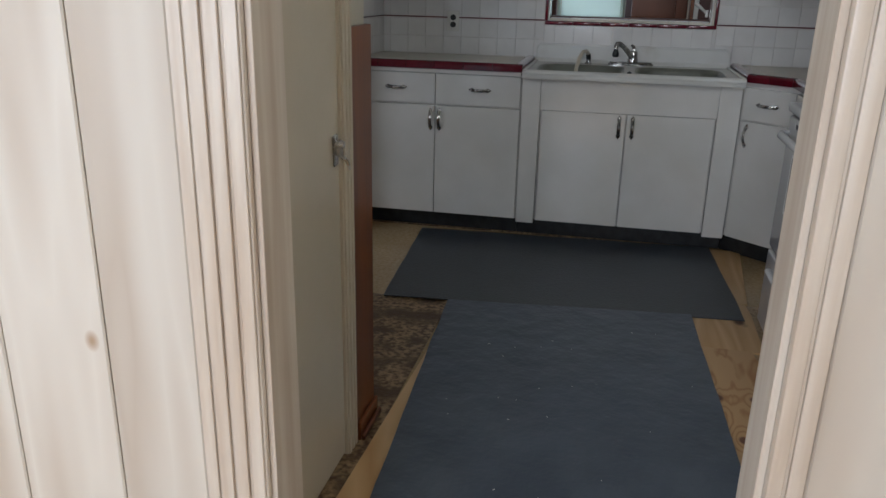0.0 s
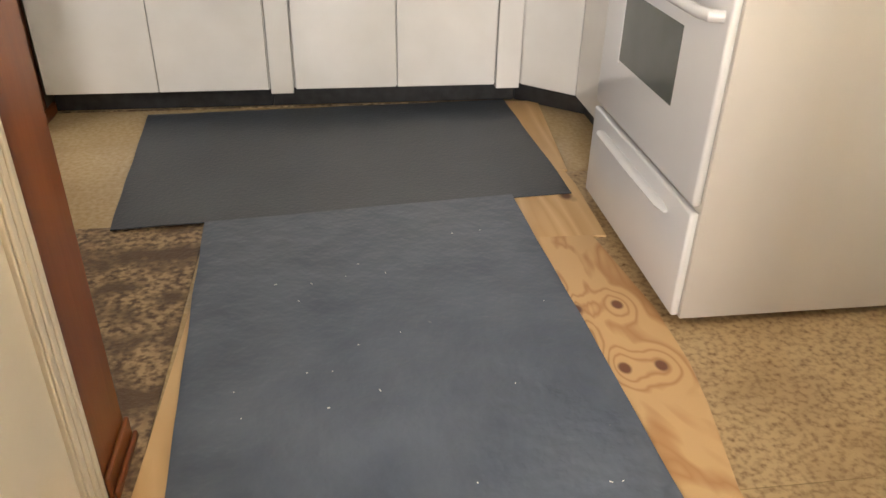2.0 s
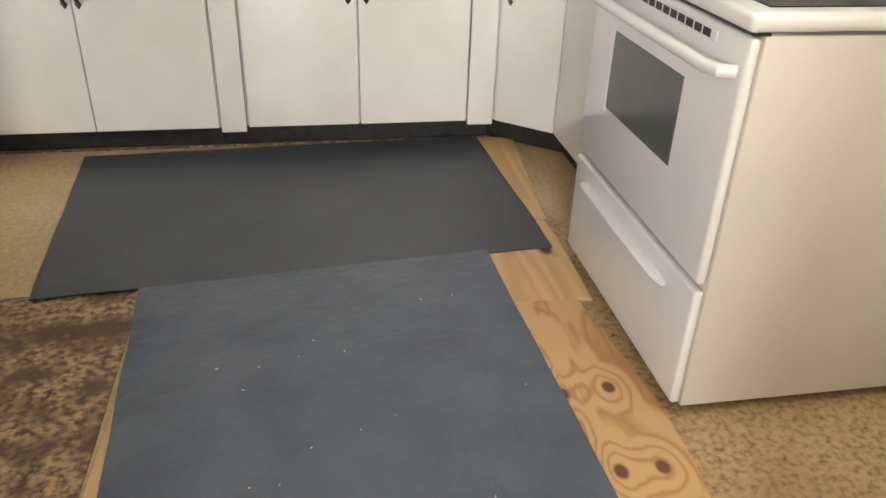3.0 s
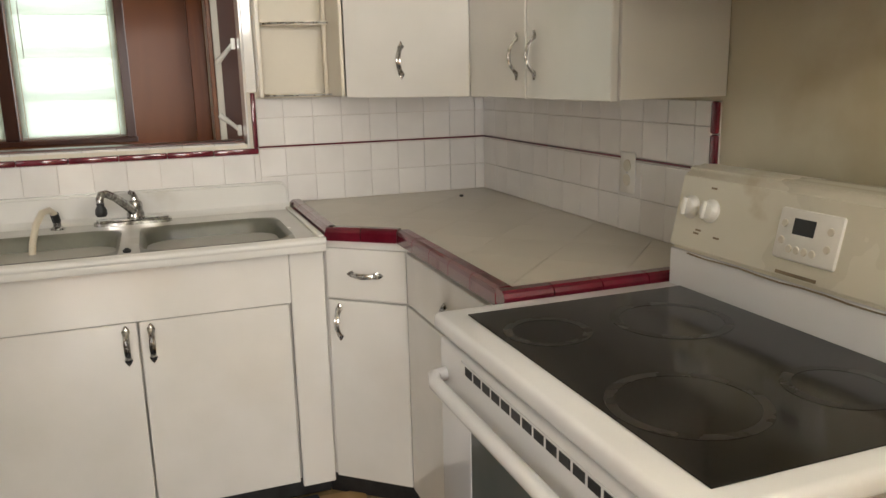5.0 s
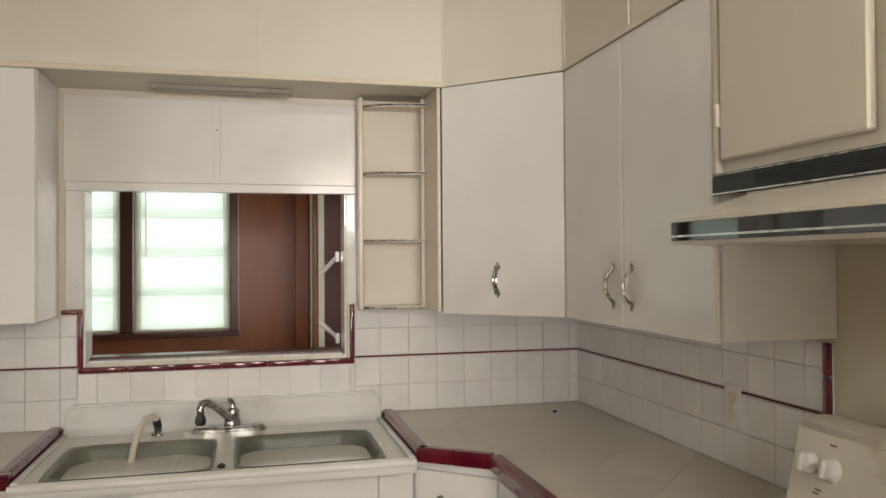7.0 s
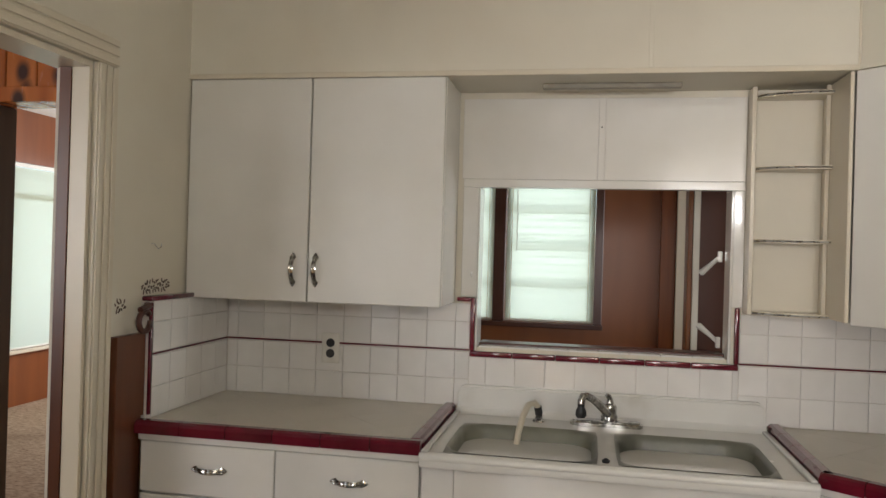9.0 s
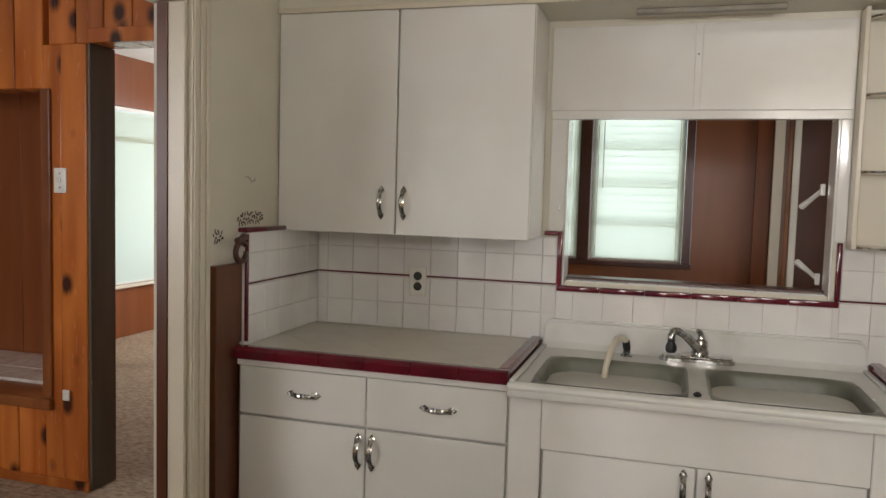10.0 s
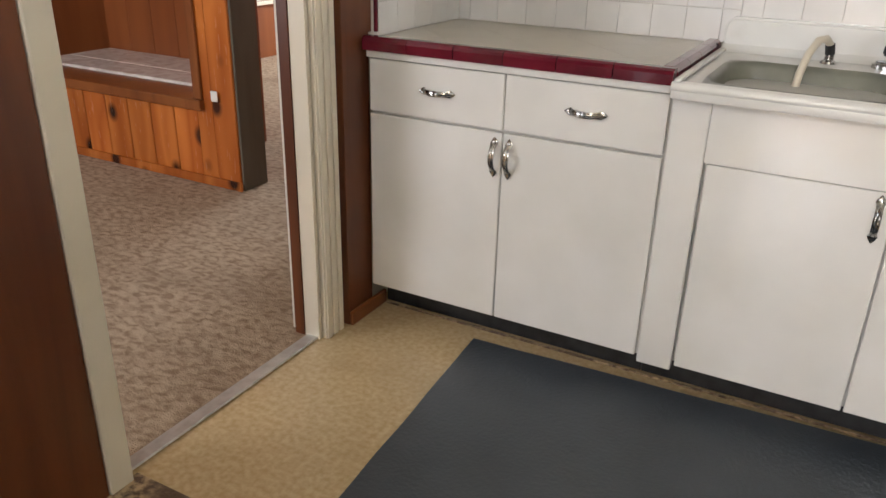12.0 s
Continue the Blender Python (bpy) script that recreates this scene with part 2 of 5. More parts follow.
M["steel"] = surface("brushed steel", (0.5, 0.5, 0.5), (0.66, 0.66, 0.65), 40, rough=(0.2, 0.35), bump=0.02, metal=1.0)
M["plastic"] = surface("white plastic", (0.7, 0.68, 0.62), (0.76, 0.74, 0.68), 20, rough=(0.3, 0.45), bump=0)
M["mat"] = surface("blue-grey rubber mat", (0.072, 0.090, 0.122), (0.104, 0.125, 0.160), 4.5, rough=(0.24, 0.44), bump=0.9, bump_scale=15, detail=6, spots=(38, 0.74, 0.80, (0.19, 0.20, 0.21)))
M["mat_dark"] = surface("dark grey rubber mat", (0.042, 0.050, 0.060), (0.060, 0.069, 0.080), 3, rough=(0.32, 0.44), bump=0.2, bump_scale=90)
M["vinyl"] = surface("tan vinyl floor", (0.44, 0.315, 0.155), (0.54, 0.41, 0.235), 60, rough=(0.14, 0.3), bump=0.02, bump_scale=90, detail=12, spots=(3.0, 0.55, 0.85, (0.36, 0.25, 0.12)))
M["vinyl_worn"] = surface("mottled worn vinyl floor", (0.17, 0.09, 0.034), (0.47, 0.335, 0.175), 62, rough=(0.22, 0.42), bump=0.06, bump_scale=90, detail=12, contrast=(0.26, 0.56), spots=(2.5, 0.5, 0.8, (0.24, 0.14, 0.06)))
M["bare_floor"] = surface("stained bare floor", (0.085, 0.045, 0.02), (0.42, 0.295, 0.16), 50, stretch=(1, 1.1, 1), rough=(0.35, 0.7), bump=0.3, bump_scale=90, detail=10, contrast=(0.38, 0.6), spots=(7, 0.44, 0.62, (0.10, 0.058, 0.03)))
M["ply"] = knot_wood("pine plywood", (0.53, 0.32, 0.135), (0.66, 0.45, 0.22), (0.12, 0.045, 0.02), "y", 4.2, (0.3, 0.5), 0.06, 5, 0.12)
M["ply_knots"] = ply_with_knots([(0.608, 2.525), (0.538, 2.260), (0.631, 2.260), (0.491, 2.516)])
M["pine"] = knot_wood("knotty pine", (0.34, 0.085, 0.014), (0.54, 0.17, 0.032), (0.045, 0.013, 0.006), "z", 5.5, (0.18, 0.32), 0.16, 5, 0.24, 7)
M["redwood"] = surface("red-brown stained wood", (0.14, 0.038, 0.010), (0.25, 0.082, 0.020), 9, stretch=(1, 1, 0.12), rough=(0.24, 0.36), bump=0.03, bump_scale=60, detail=5, distort=0.6, spots=(2.6, 0.66, 0.74, (0.06, 0.018, 0.01)))
M["redwood_y"] = surface("red-brown stained wood", (0.14, 0.038, 0.010), (0.25, 0.082, 0.020), 9, stretch=(1, 0.12, 1), rough=(0.24, 0.36), bump=0.03, bump_scale=60, detail=5, distort=0.6, spots=(2.6, 0.66, 0.74, (0.06, 0.018, 0.01)))
# same redwood with darker colours, painted shade for boards round the living room doorway
M["redwood_shaded"] = surface("red-brown stained wood in shaded tone", (0.08, 0.021, 0.006), (0.14, 0.042, 0.012), 9, stretch=(1, 1, 0.12), rough=(0.3, 0.42), bump=0.03, bump_scale=60, detail=5, distort=0.6)
M["darkwood"] = knot_wood("dark stained wood", (0.065, 0.017, 0.010), (0.085, 0.024, 0.013), (0.03, 0.01, 0.008), "z", 1.2, (0.25, 0.4), 0.08, 5, 0.05, 4)
M["panel"] = knot_wood("brown wood panelling", (0.19, 0.054, 0.014), (0.235, 0.072, 0.019), (0.10, 0.03, 0.015), "z", 1.0, (0.28, 0.42), 0.06, 5, 0.03, 5)
M["whitewash"] = knot_wood("whitewashed panelling", (0.61, 0.54, 0.45), (0.77, 0.73, 0.65), (0.44, 0.31, 0.19), "z", 3.0, (0.5, 0.65), 0.05, 6, 0.05, 6)
M["casing"] = surface("whitewashed casing", (0.62, 0.53, 0.43), (0.78, 0.72, 0.63), 30, stretch=(1, 1, 0.06), rough=(0.3, 0.45), bump=0.05)
M["trim"] = surface("cream painted trim", (0.66, 0.59, 0.46), (0.69, 0.625, 0.50), 4, rough=(0.25, 0.35), bump=0.015, bump_scale=50)
M["carpet"] = surface("tan carpet", (0.24, 0.155, 0.09), (0.46, 0.34, 0.225), 26, stretch=(1, 1.7, 1), rough=(0.9, 1.0), bump=1.0, bump_scale=150, detail=12, contrast=(0.34, 0.62), distort=0.5, spots=(1.3, 0.48, 0.9, (0.20, 0.125, 0.07)))
M["ceiling"] = surface("off-white ceiling", (0.68, 0.66, 0.6), (0.74, 0.72, 0.67), 3, rough=(0.7, 0.85), bump=0.08)
M["ledge"] = surface("pale marble ledge", (0.55, 0.50, 0.45), (0.72, 0.68, 0.62), 8, rough=(0.12, 0.25), bump=0, distort=2, detail=8)
M["stencil"] = surface("brown stencil paint", (0.06, 0.035, 0.025), (0.12, 0.07, 0.045), 30, rough=(0.5, 0.6), bump=0)
M["grime"] = surface("grease mark", (0.16, 0.11, 0.06), (0.26, 0.2, 0.12), 20, rough=(0.5, 0.7), bump=0)


def blind_material():
    m = bpy.data.materials.new("translucent blind vinyl")
    m.use_nodes = True
    n, l = m.node_tree.nodes, m.node_tree.links
    n.remove(n["Principled BSDF"])
    t, d, mx = n.new("ShaderNodeBsdfTranslucent"), n.new("ShaderNodeBsdfDiffuse"), n.new("ShaderNodeMixShader")
    t.inputs[0].default_value = (0.82, 0.88, 0.80, 1)
    d.inputs[0].default_value = (0.78, 0.78, 0.72, 1)
    mx.inputs[0].default_value = 0.35
    l.new(t.outputs[0], mx.inputs[1])
    l.new(d.outputs[0], mx.inputs[2])
    l.new(mx.outputs[0], n["Material Output"].inputs[0])
    return m


M["blind"] = blind_material()


def glow_material(name, a, b, strength):
    m = bpy.data.materials.new(name)
    m.use_nodes = True
    n, l = m.node_tree.nodes, m.node_tree.links
    n.remove(n["Principled BSDF"])
    e, t, r = n.new("ShaderNodeEmission"), n.new("ShaderNodeTexNoise"), n.new("ShaderNodeValToRGB")
    t.inputs["Scale"].default_value = 1.5
    r.color_ramp.elements[0].color, r.color_ramp.elements[1].color = (*a, 1), (*b, 1)
    l.new(t.outputs["Fac"], r.inputs[0])
    l.new(r.outputs[0], e.inputs[0])
    e.inputs[1].default_value = strength
    l.new(e.outputs[0], n["Material Output"].inputs[0])
    return m


# ---- building helpers ----
ORIGIN = {}


def box(bm, x0, x1, y0, y1, z0, z1, bevel=0.0, seg=1):
    r = bmesh.ops.create_cube(bm, size=1.0, matrix=Matrix.Translation(((x0 + x1) / 2, (y0 + y1) / 2, (z0 + z1) / 2)) @ Matrix.Diagonal((abs(x1 - x0), abs(y1 - y0), abs(z1 - z0), 1)))
    if bevel:
        edges = {e for v in r["verts"] for e in v.link_edges}
        bmesh.ops.bevel(bm, geom=list(edges), offset=bevel, segments=seg, affect="EDGES", profile=0.5)
    return bm


def B(x0, x1, y0, y1, z0, z1, bevel=0.0, seg=1):
    return box(bmesh.new(), x0, x1, y0, y1, z0, z1, bevel, seg)


def prism(points, z0, z1, bevel=0.0, matrix=None, bm=None):
    """A convex outline in x and y, raised from z0 to z1."""
    own = bmesh.new()
    low = [own.verts.new((x, y, z0)) for x, y in points]
    high = [own.verts.new((x, y, z1)) for x, y in points]
    own.faces.new(low[::-1])
    own.faces.new(high)
    k = len(points)
    for i in range(k):
        own.faces.new((low[i], low[(i + 1) % k], high[(i + 1) % k], high[i]))
    bmesh.ops.recalc_face_normals(own, faces=own.faces)
    if bevel:
        bmesh.ops.bevel(own, geom=list(own.edges), offset=bevel, segments=1, affect="EDGES")
    if matrix:
        own.transform(matrix)
    if bm is None:
        return own
    join(bm, own)
    return bm


def join(bm, other):
    me = bpy.data.meshes.new("temp")
    other.to_mesh(me)
    bm.from_mesh(me)
    bpy.data.meshes.remove(me)
    other.free()


def thing(name, at, label="", category="", group=""):
    ob = new(name)
    ob.empty_display_size = 0.1
    ob.location = at
    ORIGIN[ob.name] = Vector(at)
    return tagged(ob, label, category, group)


def smooth_by_angle(me):
    me.polygons.foreach_set("use_smooth", [True] * len(me.polygons))
    me.set_sharp_from_angle(angle=radians(35))


def part(name, bm, material, parent=None, label="", category="", group="", kind="", smooth=False):
    me = bpy.data.meshes.new(name)
    o = ORIGIN.get(parent.name, Vector()) if parent else Vector()
    if o.length:
        bm.transform(Matrix.Translation(-o))
    bm.to_mesh(me)
    bm.free()
    if smooth:
        smooth_by_angle(me)
    me.materials.append(M[material] if isinstance(material, str) else material)
    ob = new(name, me)
    if parent:
        ob.parent = parent
        ORIGIN[ob.name] = o
    return tagged(ob, label, category, group, kind)


def solid(name, bm, material, kind="structure", label="", category="", smooth=False):
    return part(name, bm, material, None, label, category, "", kind, smooth)


def pieces(name, parent, w, h, d, spots, material, bevel=0.002, face="y"):
    """Alike pieces, one object each, on one mesh. spots: the centres."""
    bm = bmesh.new()
    size = {"y": (w, d, h), "x": (d, w, h), "z": (w, h, d)}[face]
    box(bm, -size[0] / 2, size[0] / 2, -size[1] / 2, size[1] / 2, -size[2] / 2, size[2] / 2, bevel)
    me = bpy.data.meshes.new(name)
    bm.to_mesh(me)
    bm.free()
    me.materials.append(M[material])
    o = ORIGIN.get(parent.name, Vector())
    for x, y, z in spots:
        ob = new(name, me)
        ob.parent = parent
        ob.location = Vector((x, y, z)) - o


def tube(path, radii, sides=10, bm=None, squash=None):
    """A tube along a path of points; radii one for each, or pairs for two directions."""
    bm = bm or bmesh.new()
    rings = []
    n = len(path)
    path = [Vector(p) for p in path]
    up = Vector((0, 0, 1))
    first = (path[1] - path[0]).normalized()
    side = first.cross(up)
    if side.length < 0.1:
        side = first.cross(Vector((0, 1, 0)))
    side.normalize()
    for i, p in enumerate(path):
        way = (path[min(i + 1, n - 1)] - path[max(i - 1, 0)]).normalized()
        side = (side - way * side.dot(way)).normalized()
        other = way.cross(side)
        r = radii[i] if not isinstance(radii, (int, float)) else radii
        ra, rb = r if isinstance(r, tuple) else (r, r)
        rings.append([bm.verts.new(p + side * ra * math.cos(a) + other * rb * math.sin(a)) for a in (2 * math.pi * k / sides for k in range(sides))])
    for a, b in zip(rings, rings[1:]):
        for k in range(sides):
            bm.faces.new((a[k], a[(k + 1) % sides], b[(k + 1) % sides], b[k]))
    bm.faces.new(rings[0][::-1])
    bm.faces.new(rings[-1])
    bmesh.ops.recalc_face_normals(bm, faces=bm.faces)
    return bm


def lathe(profile, matrix=None, sides=20, bm=None):
    """Radius and height pairs turned round z."""
    own = bmesh.new()
    rings = [[own.verts.new((r * math.cos(a), r * math.sin(a), h)) for a in (2 * math.pi * k / sides for k in range(sides))] for r, h in profile]
    for a, b in zip(rings, rings[1:]):
        for k in range(sides):
            own.faces.new((a[k], a[(k + 1) % sides], b[(k + 1) % sides], b[k]))
    own.faces.new(rings[0][::-1])
    own.faces.new(rings[-1])
    bmesh.ops.recalc_face_normals(own, faces=own.faces)
    if matrix:
        own.transform(matrix)
    if bm is None:
        return own
    join(bm, own)
    return bm


# ---- large structure ----
N, E, W, S = 4.70, 1.475, -1.345, 1.215
TW = -1.32  # face of the old tile bed on the west wall
TOP = 2.62
DY0, DY1, DZ = 3.09, 3.872, 2.0

solid("floor", B(W - 0.12, E + 0.12, 1.0, N + 0.3, -0.06, 0), "vinyl", label="worn tan speckled vinyl kitchen floor", category="floor")
solid("floor", B(W + 0.01, -0.552, 1.22, 3.115, 0.0005, 0.0035), "bare_floor", label="stained bare floor patch where the vinyl is torn away", category="floor")
for y0, y1 in ((1.22, 1.87), (1.872, 2.64), (2.642, 3.40)):
    solid("floor", B(0.60, E, y0, y1, 0.0004, 0.002), "vinyl_worn", label="mottled brown worn vinyl floor beside the stove", category="floor")
solid("floor", B(-2.6, 2.2, -2.7, 1.0, -0.06, 0), "ply", label="pale wooden entry room floor", category="floor")
solid("floor", B(-6.2, W - 0.12, 1.3, 9.6, -0.06, 0.004), "carpet", label="worn tan living room carpet", category="carpet")
solid("floor", B(W - 0.1195, W - 0.051, DY0 + 0.001, DY1 - 0.001, 0.0005, 0.005), "carpet", label="edge of the tan carpet in the doorway", category="carpet")
solid("floor", B(W - 0.12, 3.2, N + 0.3, 7.3, -0.06, 0), "carpet", label="tan back room carpet", category="carpet")

solid("ceiling", B(W, E, S, N, TOP, TOP + 0.1), "ceiling", label="off-white kitchen ceiling", category="ceiling")
solid("ceiling", B(-2.6, 2.2, -2.7, S, TOP, TOP + 0.1), "ceiling", label="off-white entry room ceiling", category="ceiling")
solid("ceiling", B(-6.2, W - 0.12, 1.3, 9.6, TOP, TOP + 0.1), "ceiling", label="off-white living room ceiling", category="ceiling")
solid("ceiling", B(W - 0.12, 3.2, N + 0.15, 7.3, TOP, TOP + 0.1), "ceiling", label="off-white back room ceiling", category="ceiling")

# north wall with the pass-through
PX0, PX1, PZ0, PZ1 = -0.334, 0.550, 1.134, 1.733
HX0, HX1 = PX0 - 0.003, PX1 + 0.003
bm = B(-1.97, HX0, N, N + 0.14, 0, TOP)
box(bm, HX1, E + 0.12, N, N + 0.14, 0, TOP)
box(bm, HX0, HX1, N, N + 0.14, 0, PZ0)
box(bm, HX0, HX1, N, N + 0.14, PZ1, TOP)
wall_north = solid("wall_north", bm, "wallpaint", label="cream wall with a pass-through above the sink", category="wall")
# east wall
wall_east = solid("wall_east", B(E, E + 0.12, S, N, 0, TOP), "yellowed", label="yellowed cream wall behind the stove", category="wall")
# west wall with the living room doorway
bm = B(W - 0.12, W, DY1, N, 0, TOP)
box(bm, W - 0.12, W, 1.125, DY0, 0, TOP)
box(bm, W - 0.12, W, DY0, DY1, DZ, TOP)
wall_west = solid("wall_west", bm, "wallpaint", label="cream wall with the living room doorway", category="wall")
# the short wall on the way in, with its door
solid("wall_closet", B(-0.74, -0.615, 1.216, 2.150, 0, TOP), "wallpaint", label="short cream wall beside the entry", category="wall")
solid("wall_back_door", B(W, -0.741, 1.2005, 1.215, 0, TOP), "wallpaint", label="cream wall of the back entry", category="wall")
# south wall, between the entry room and the kitchen
EX0, EX1 = -0.452, 0.318
bm = B(-0.74, EX0, 1.125, S, 0, TOP)
box(bm, EX1, 0.62, 1.125, S, 0, TOP)
# next two boxes leave an invented opening for the south fill lamp
box(bm, 0.62, 1.28, 1.125, S, 0, 1.6)
box(bm, 0.62, 1.28, 1.125, S, 2.26, TOP)
box(bm, 1.28, E, 1.125, S, 0, TOP)
box(bm, EX0, EX1, 1.125, S, 2.04, TOP)
solid("wall_south", bm, "wallpaint", label="cream wall with the entry doorway", category="wall")
# entry room shell
solid("wall_entry", B(-2.6, 2.2, -2.7, -2.6, 0, TOP), "whitewash", label="whitewashed entry room wall", category="wall")
solid("wall_entry", B(-2.7, -2.6, -2.6, 1.1, 0, TOP), "whitewash", label="whitewashed entry room wall", category="wall")
solid("wall_entry", B(2.2, 2.3, -2.6, 1.1, 0, TOP), "whitewash", label="whitewashed entry room wall", category="wall")
solid("wall_entry", B(-2.6, -0.741, 1.1185, 1.2, 0, TOP), "wallpaint", label="plain wall behind the entry panelling", category="wall")
solid("wall_entry", B(E, 2.2, 1.125, 1.2, 0, TOP), "wallpaint", label="plain wall behind the entry panelling", category="wall")
# living room shell
solid("wall_living", B(-6.2, W - 0.12, 1.25, 1.35, 0, TOP), "panel", label="brown panelled living room wall", category="wall")
solid("wall_living", B(-6.3, -6.2, 1.25, 6.6, 0, TOP), "panel", label="brown panelled living room wall", category="wall")
LX = -4.87
bm = B(LX - 0.12, LX, 6.6, 7.0, 0, TOP)
box(bm, LX - 0.12, LX, 9.4, 9.6, 0, TOP)
box(bm, LX - 0.12, LX, 7.0, 9.4, 0, 0.50)
box(bm, LX - 0.12, LX, 7.0, 9.4, 2.155, TOP)
solid("wall_living", bm, "panel", label="brown panelled living room wall with a wide window", category="wall")
solid("wall_living", B(-6.2, LX - 0.12, 6.5, 6.6, 0, TOP), "panel", label="brown panelled living room wall", category="wall")
solid("wall_living", B(LX - 0.12, W - 0.12, 9.6, 9.7, 0, TOP), "panel", label="brown panelled living room wall", category="wall")
# back room shell
RY = 6.60
WZ0, WZ1 = 1.068, 2.05
bm = B(-1.97, -1.72, RY, RY + 0.12, 0, TOP)
box(bm, 0.10, 3.2, RY, RY + 0.12, 0, TOP)
box(bm, -1.72, 0.10, RY, RY + 0.12, 0, WZ0)
box(bm, -1.72, 0.10, RY, RY + 0.12, WZ1, TOP)
box(bm, -1.188, -1.118, RY, RY + 0.12, WZ0, WZ1)
box(bm, -0.508, -0.438, RY, RY + 0.12, WZ0, WZ1)
solid("wall_back_room", bm, "panel", label="brown wood panelled back room wall with two windows", category="wall")
solid("wall_back_room", B(-1.97, -1.85, N + 0.14, 9.6, 0, TOP), "panel", label="brown panelled dividing wall", category="wall")
solid("wall_back_room", B(3.2, 3.3, N + 0.14, 7.3, 0, TOP), "panel", label="brown panelled back room wall", category="wall")
solid("wall_back_room", B(E + 0.12, 3.2, N, N + 0.14, 0, TOP), "panel", label="brown panelled back room wall", category="wall")
bm = B(0.515, 1.35, 5.45, 5.55, 0, TOP)
solid("wall_partition", bm, "darkwood", label="dark stained wooden partition in the back room", category="wall")
solid("trim", B(0.495, 0.5145, 5.44, 5.56, 0, TOP, 0.003), "redwood", label="red-brown end post of the partition", category="trim")

solid("trim", B(0.515, 0.543, 5.425, 5.449, 0, TOP, 0.003), "cabinet", label="white painted door edge beside the partition", category="trim")

solid("trim", B(0.475, 0.563, RY - 0.022, RY - 0.001, 0, TOP, 0.004), "redwood", label="red-brown stained casing board in the back room", category="trim")
solid("trim", B(0.566, 0.74, RY - 0.030, RY - 0.001, 0, TOP, 0.003), "trim", label="cream painted upright board in the back room", category="trim")

# ---- soffit above the upper cabinets ----
UY, UX, UZ0, UZ1 = 4.41, 1.167, 1.298, 2.07
sof = bmesh.new()
prism([(W, UY), (0.855, UY), (0.855, N), (W, N)], UZ1, TOP, bm=sof)
prism([(0.855, UY), (UX, 4.10), (E, 4.10), (E, N), (0.855, N)], UZ1, TOP, bm=sof)
prism([(UX, 2.0), (E, 2.0), (E, 4.10), (UX, 4.10)], UZ1, TOP, bm=sof)
soffit = thing("soffit", (0, UY, UZ1), "cream painted soffit above the wall cabinets", "soffit")
part("panel", sof, "wallpaint", soffit)
part("trim", B(W, 0.855, UY - 0.008, UY - 0.001, UZ1 - 0.004, UZ1 + 0.014, 0.002), "trim", soffit)
part("seam_batten", B(0.236, 0.250, UY - 0.0025, UY - 0.0005, UZ1 + 0.016, TOP - 0.002, 0.0008), "wallpaint", soffit)
part("seam_batten", B(0.851, 0.858, UY - 0.004, UY - 0.0005, UZ1 + 0.016, TOP - 0.002, 0.001), "trim", soffit)
part("seam_batten", B(UX - 0.005, UX - 0.0005, 3.668, 3.680, UZ1 + 0.014, TOP - 0.002, 0.001), "trim", soffit)
part("seam_batten", B(UX - 0.005, UX - 0.0005, 4.088, 4.098, UZ1 + 0.014, TOP - 0.002, 0.001), "trim", soffit)
part("trim", B(UX - 0.008, UX - 0.001, 3.31, 4.10, UZ1 - 0.004, UZ1 + 0.012, 0.002), "trim", soffit)


# ---- handles, cabinets ----
def pull(parent, x, y, z, axis="z", facing="-y", turn=0.0, size=0.12):
    """A bowed chrome pull with leaf-shaped ends."""
    bm = bmesh.new()
    pts, rad = [], []
    for i in range(21):
        t = -1 + i / 10
        a = abs(t)
        lift = 0.004 + 0.023 * max(0.0, 1 - (a / 0.72) ** 2.2) if a < 0.72 else 0.004
        w = 0.0058 + 0.0012 * (1 - a) + 0.0032 * math.exp(-((a - 0.70) / 0.09) ** 2) if a < 0.76 else 0.0078 * ((1.0 - a) / 0.24) ** 0.8 + 0.0004
        pts.append((lift, 0, t * size / 2))
        rad.append((0.003 if a > 0.7 else 0.0042, w * 1.35))
    tube(pts, [(a * 0.8, b * 0.45) for a, b in rad], 8, bm)
    for side in (-1, 1):
        tube([(p[0] - 0.0015, side * r[1] * 0.55, p[2]) for p, r in zip(pts, rad)], [(a * 0.7, b * 0.4) for a, b in rad], 6, bm)
    for s in (-1, 1):
        lathe([(0.006, 0), (0.007, 0.003), (0.004, 0.005)], Matrix.Translation((0, 0, s * size * 0.36)) @ Matrix.Rotation(radians(90), 4, "Y"), 10, bm)
    m = Matrix.Identity(4)
    if axis == "x":
        m = Matrix.Rotation(radians(90), 4, "X")
    rot = {"-y": -90, "-x": 180, "x": 0, "y": 90}[facing] + turn
    bm.transform(Matrix.Translation((x, y, z)) @ Matrix.Rotation(radians(rot), 4, "Z") @ m)
    return part("handle", bm, "chrome", parent, "worn chrome with crevice dark bowed handle", smooth=True)


def front(bm, a, b, z0, z1, thick=0.019, gap=0.0018):
    """A door or drawer front between the plan points a and b, proud of the line."""
    a, b = Vector(a), Vector(b)
    d = (b - a).normalized()
    nrm = Vector((d.y, -d.x))
    a, b = a + d * gap, b - d * gap
    prism([tuple(a), tuple(b), tuple(b - nrm * thick), tuple(a - nrm * thick)][::-1], z0 + gap, z1 - gap, 0.0025, bm=bm)
    return bm


CH = 0.884
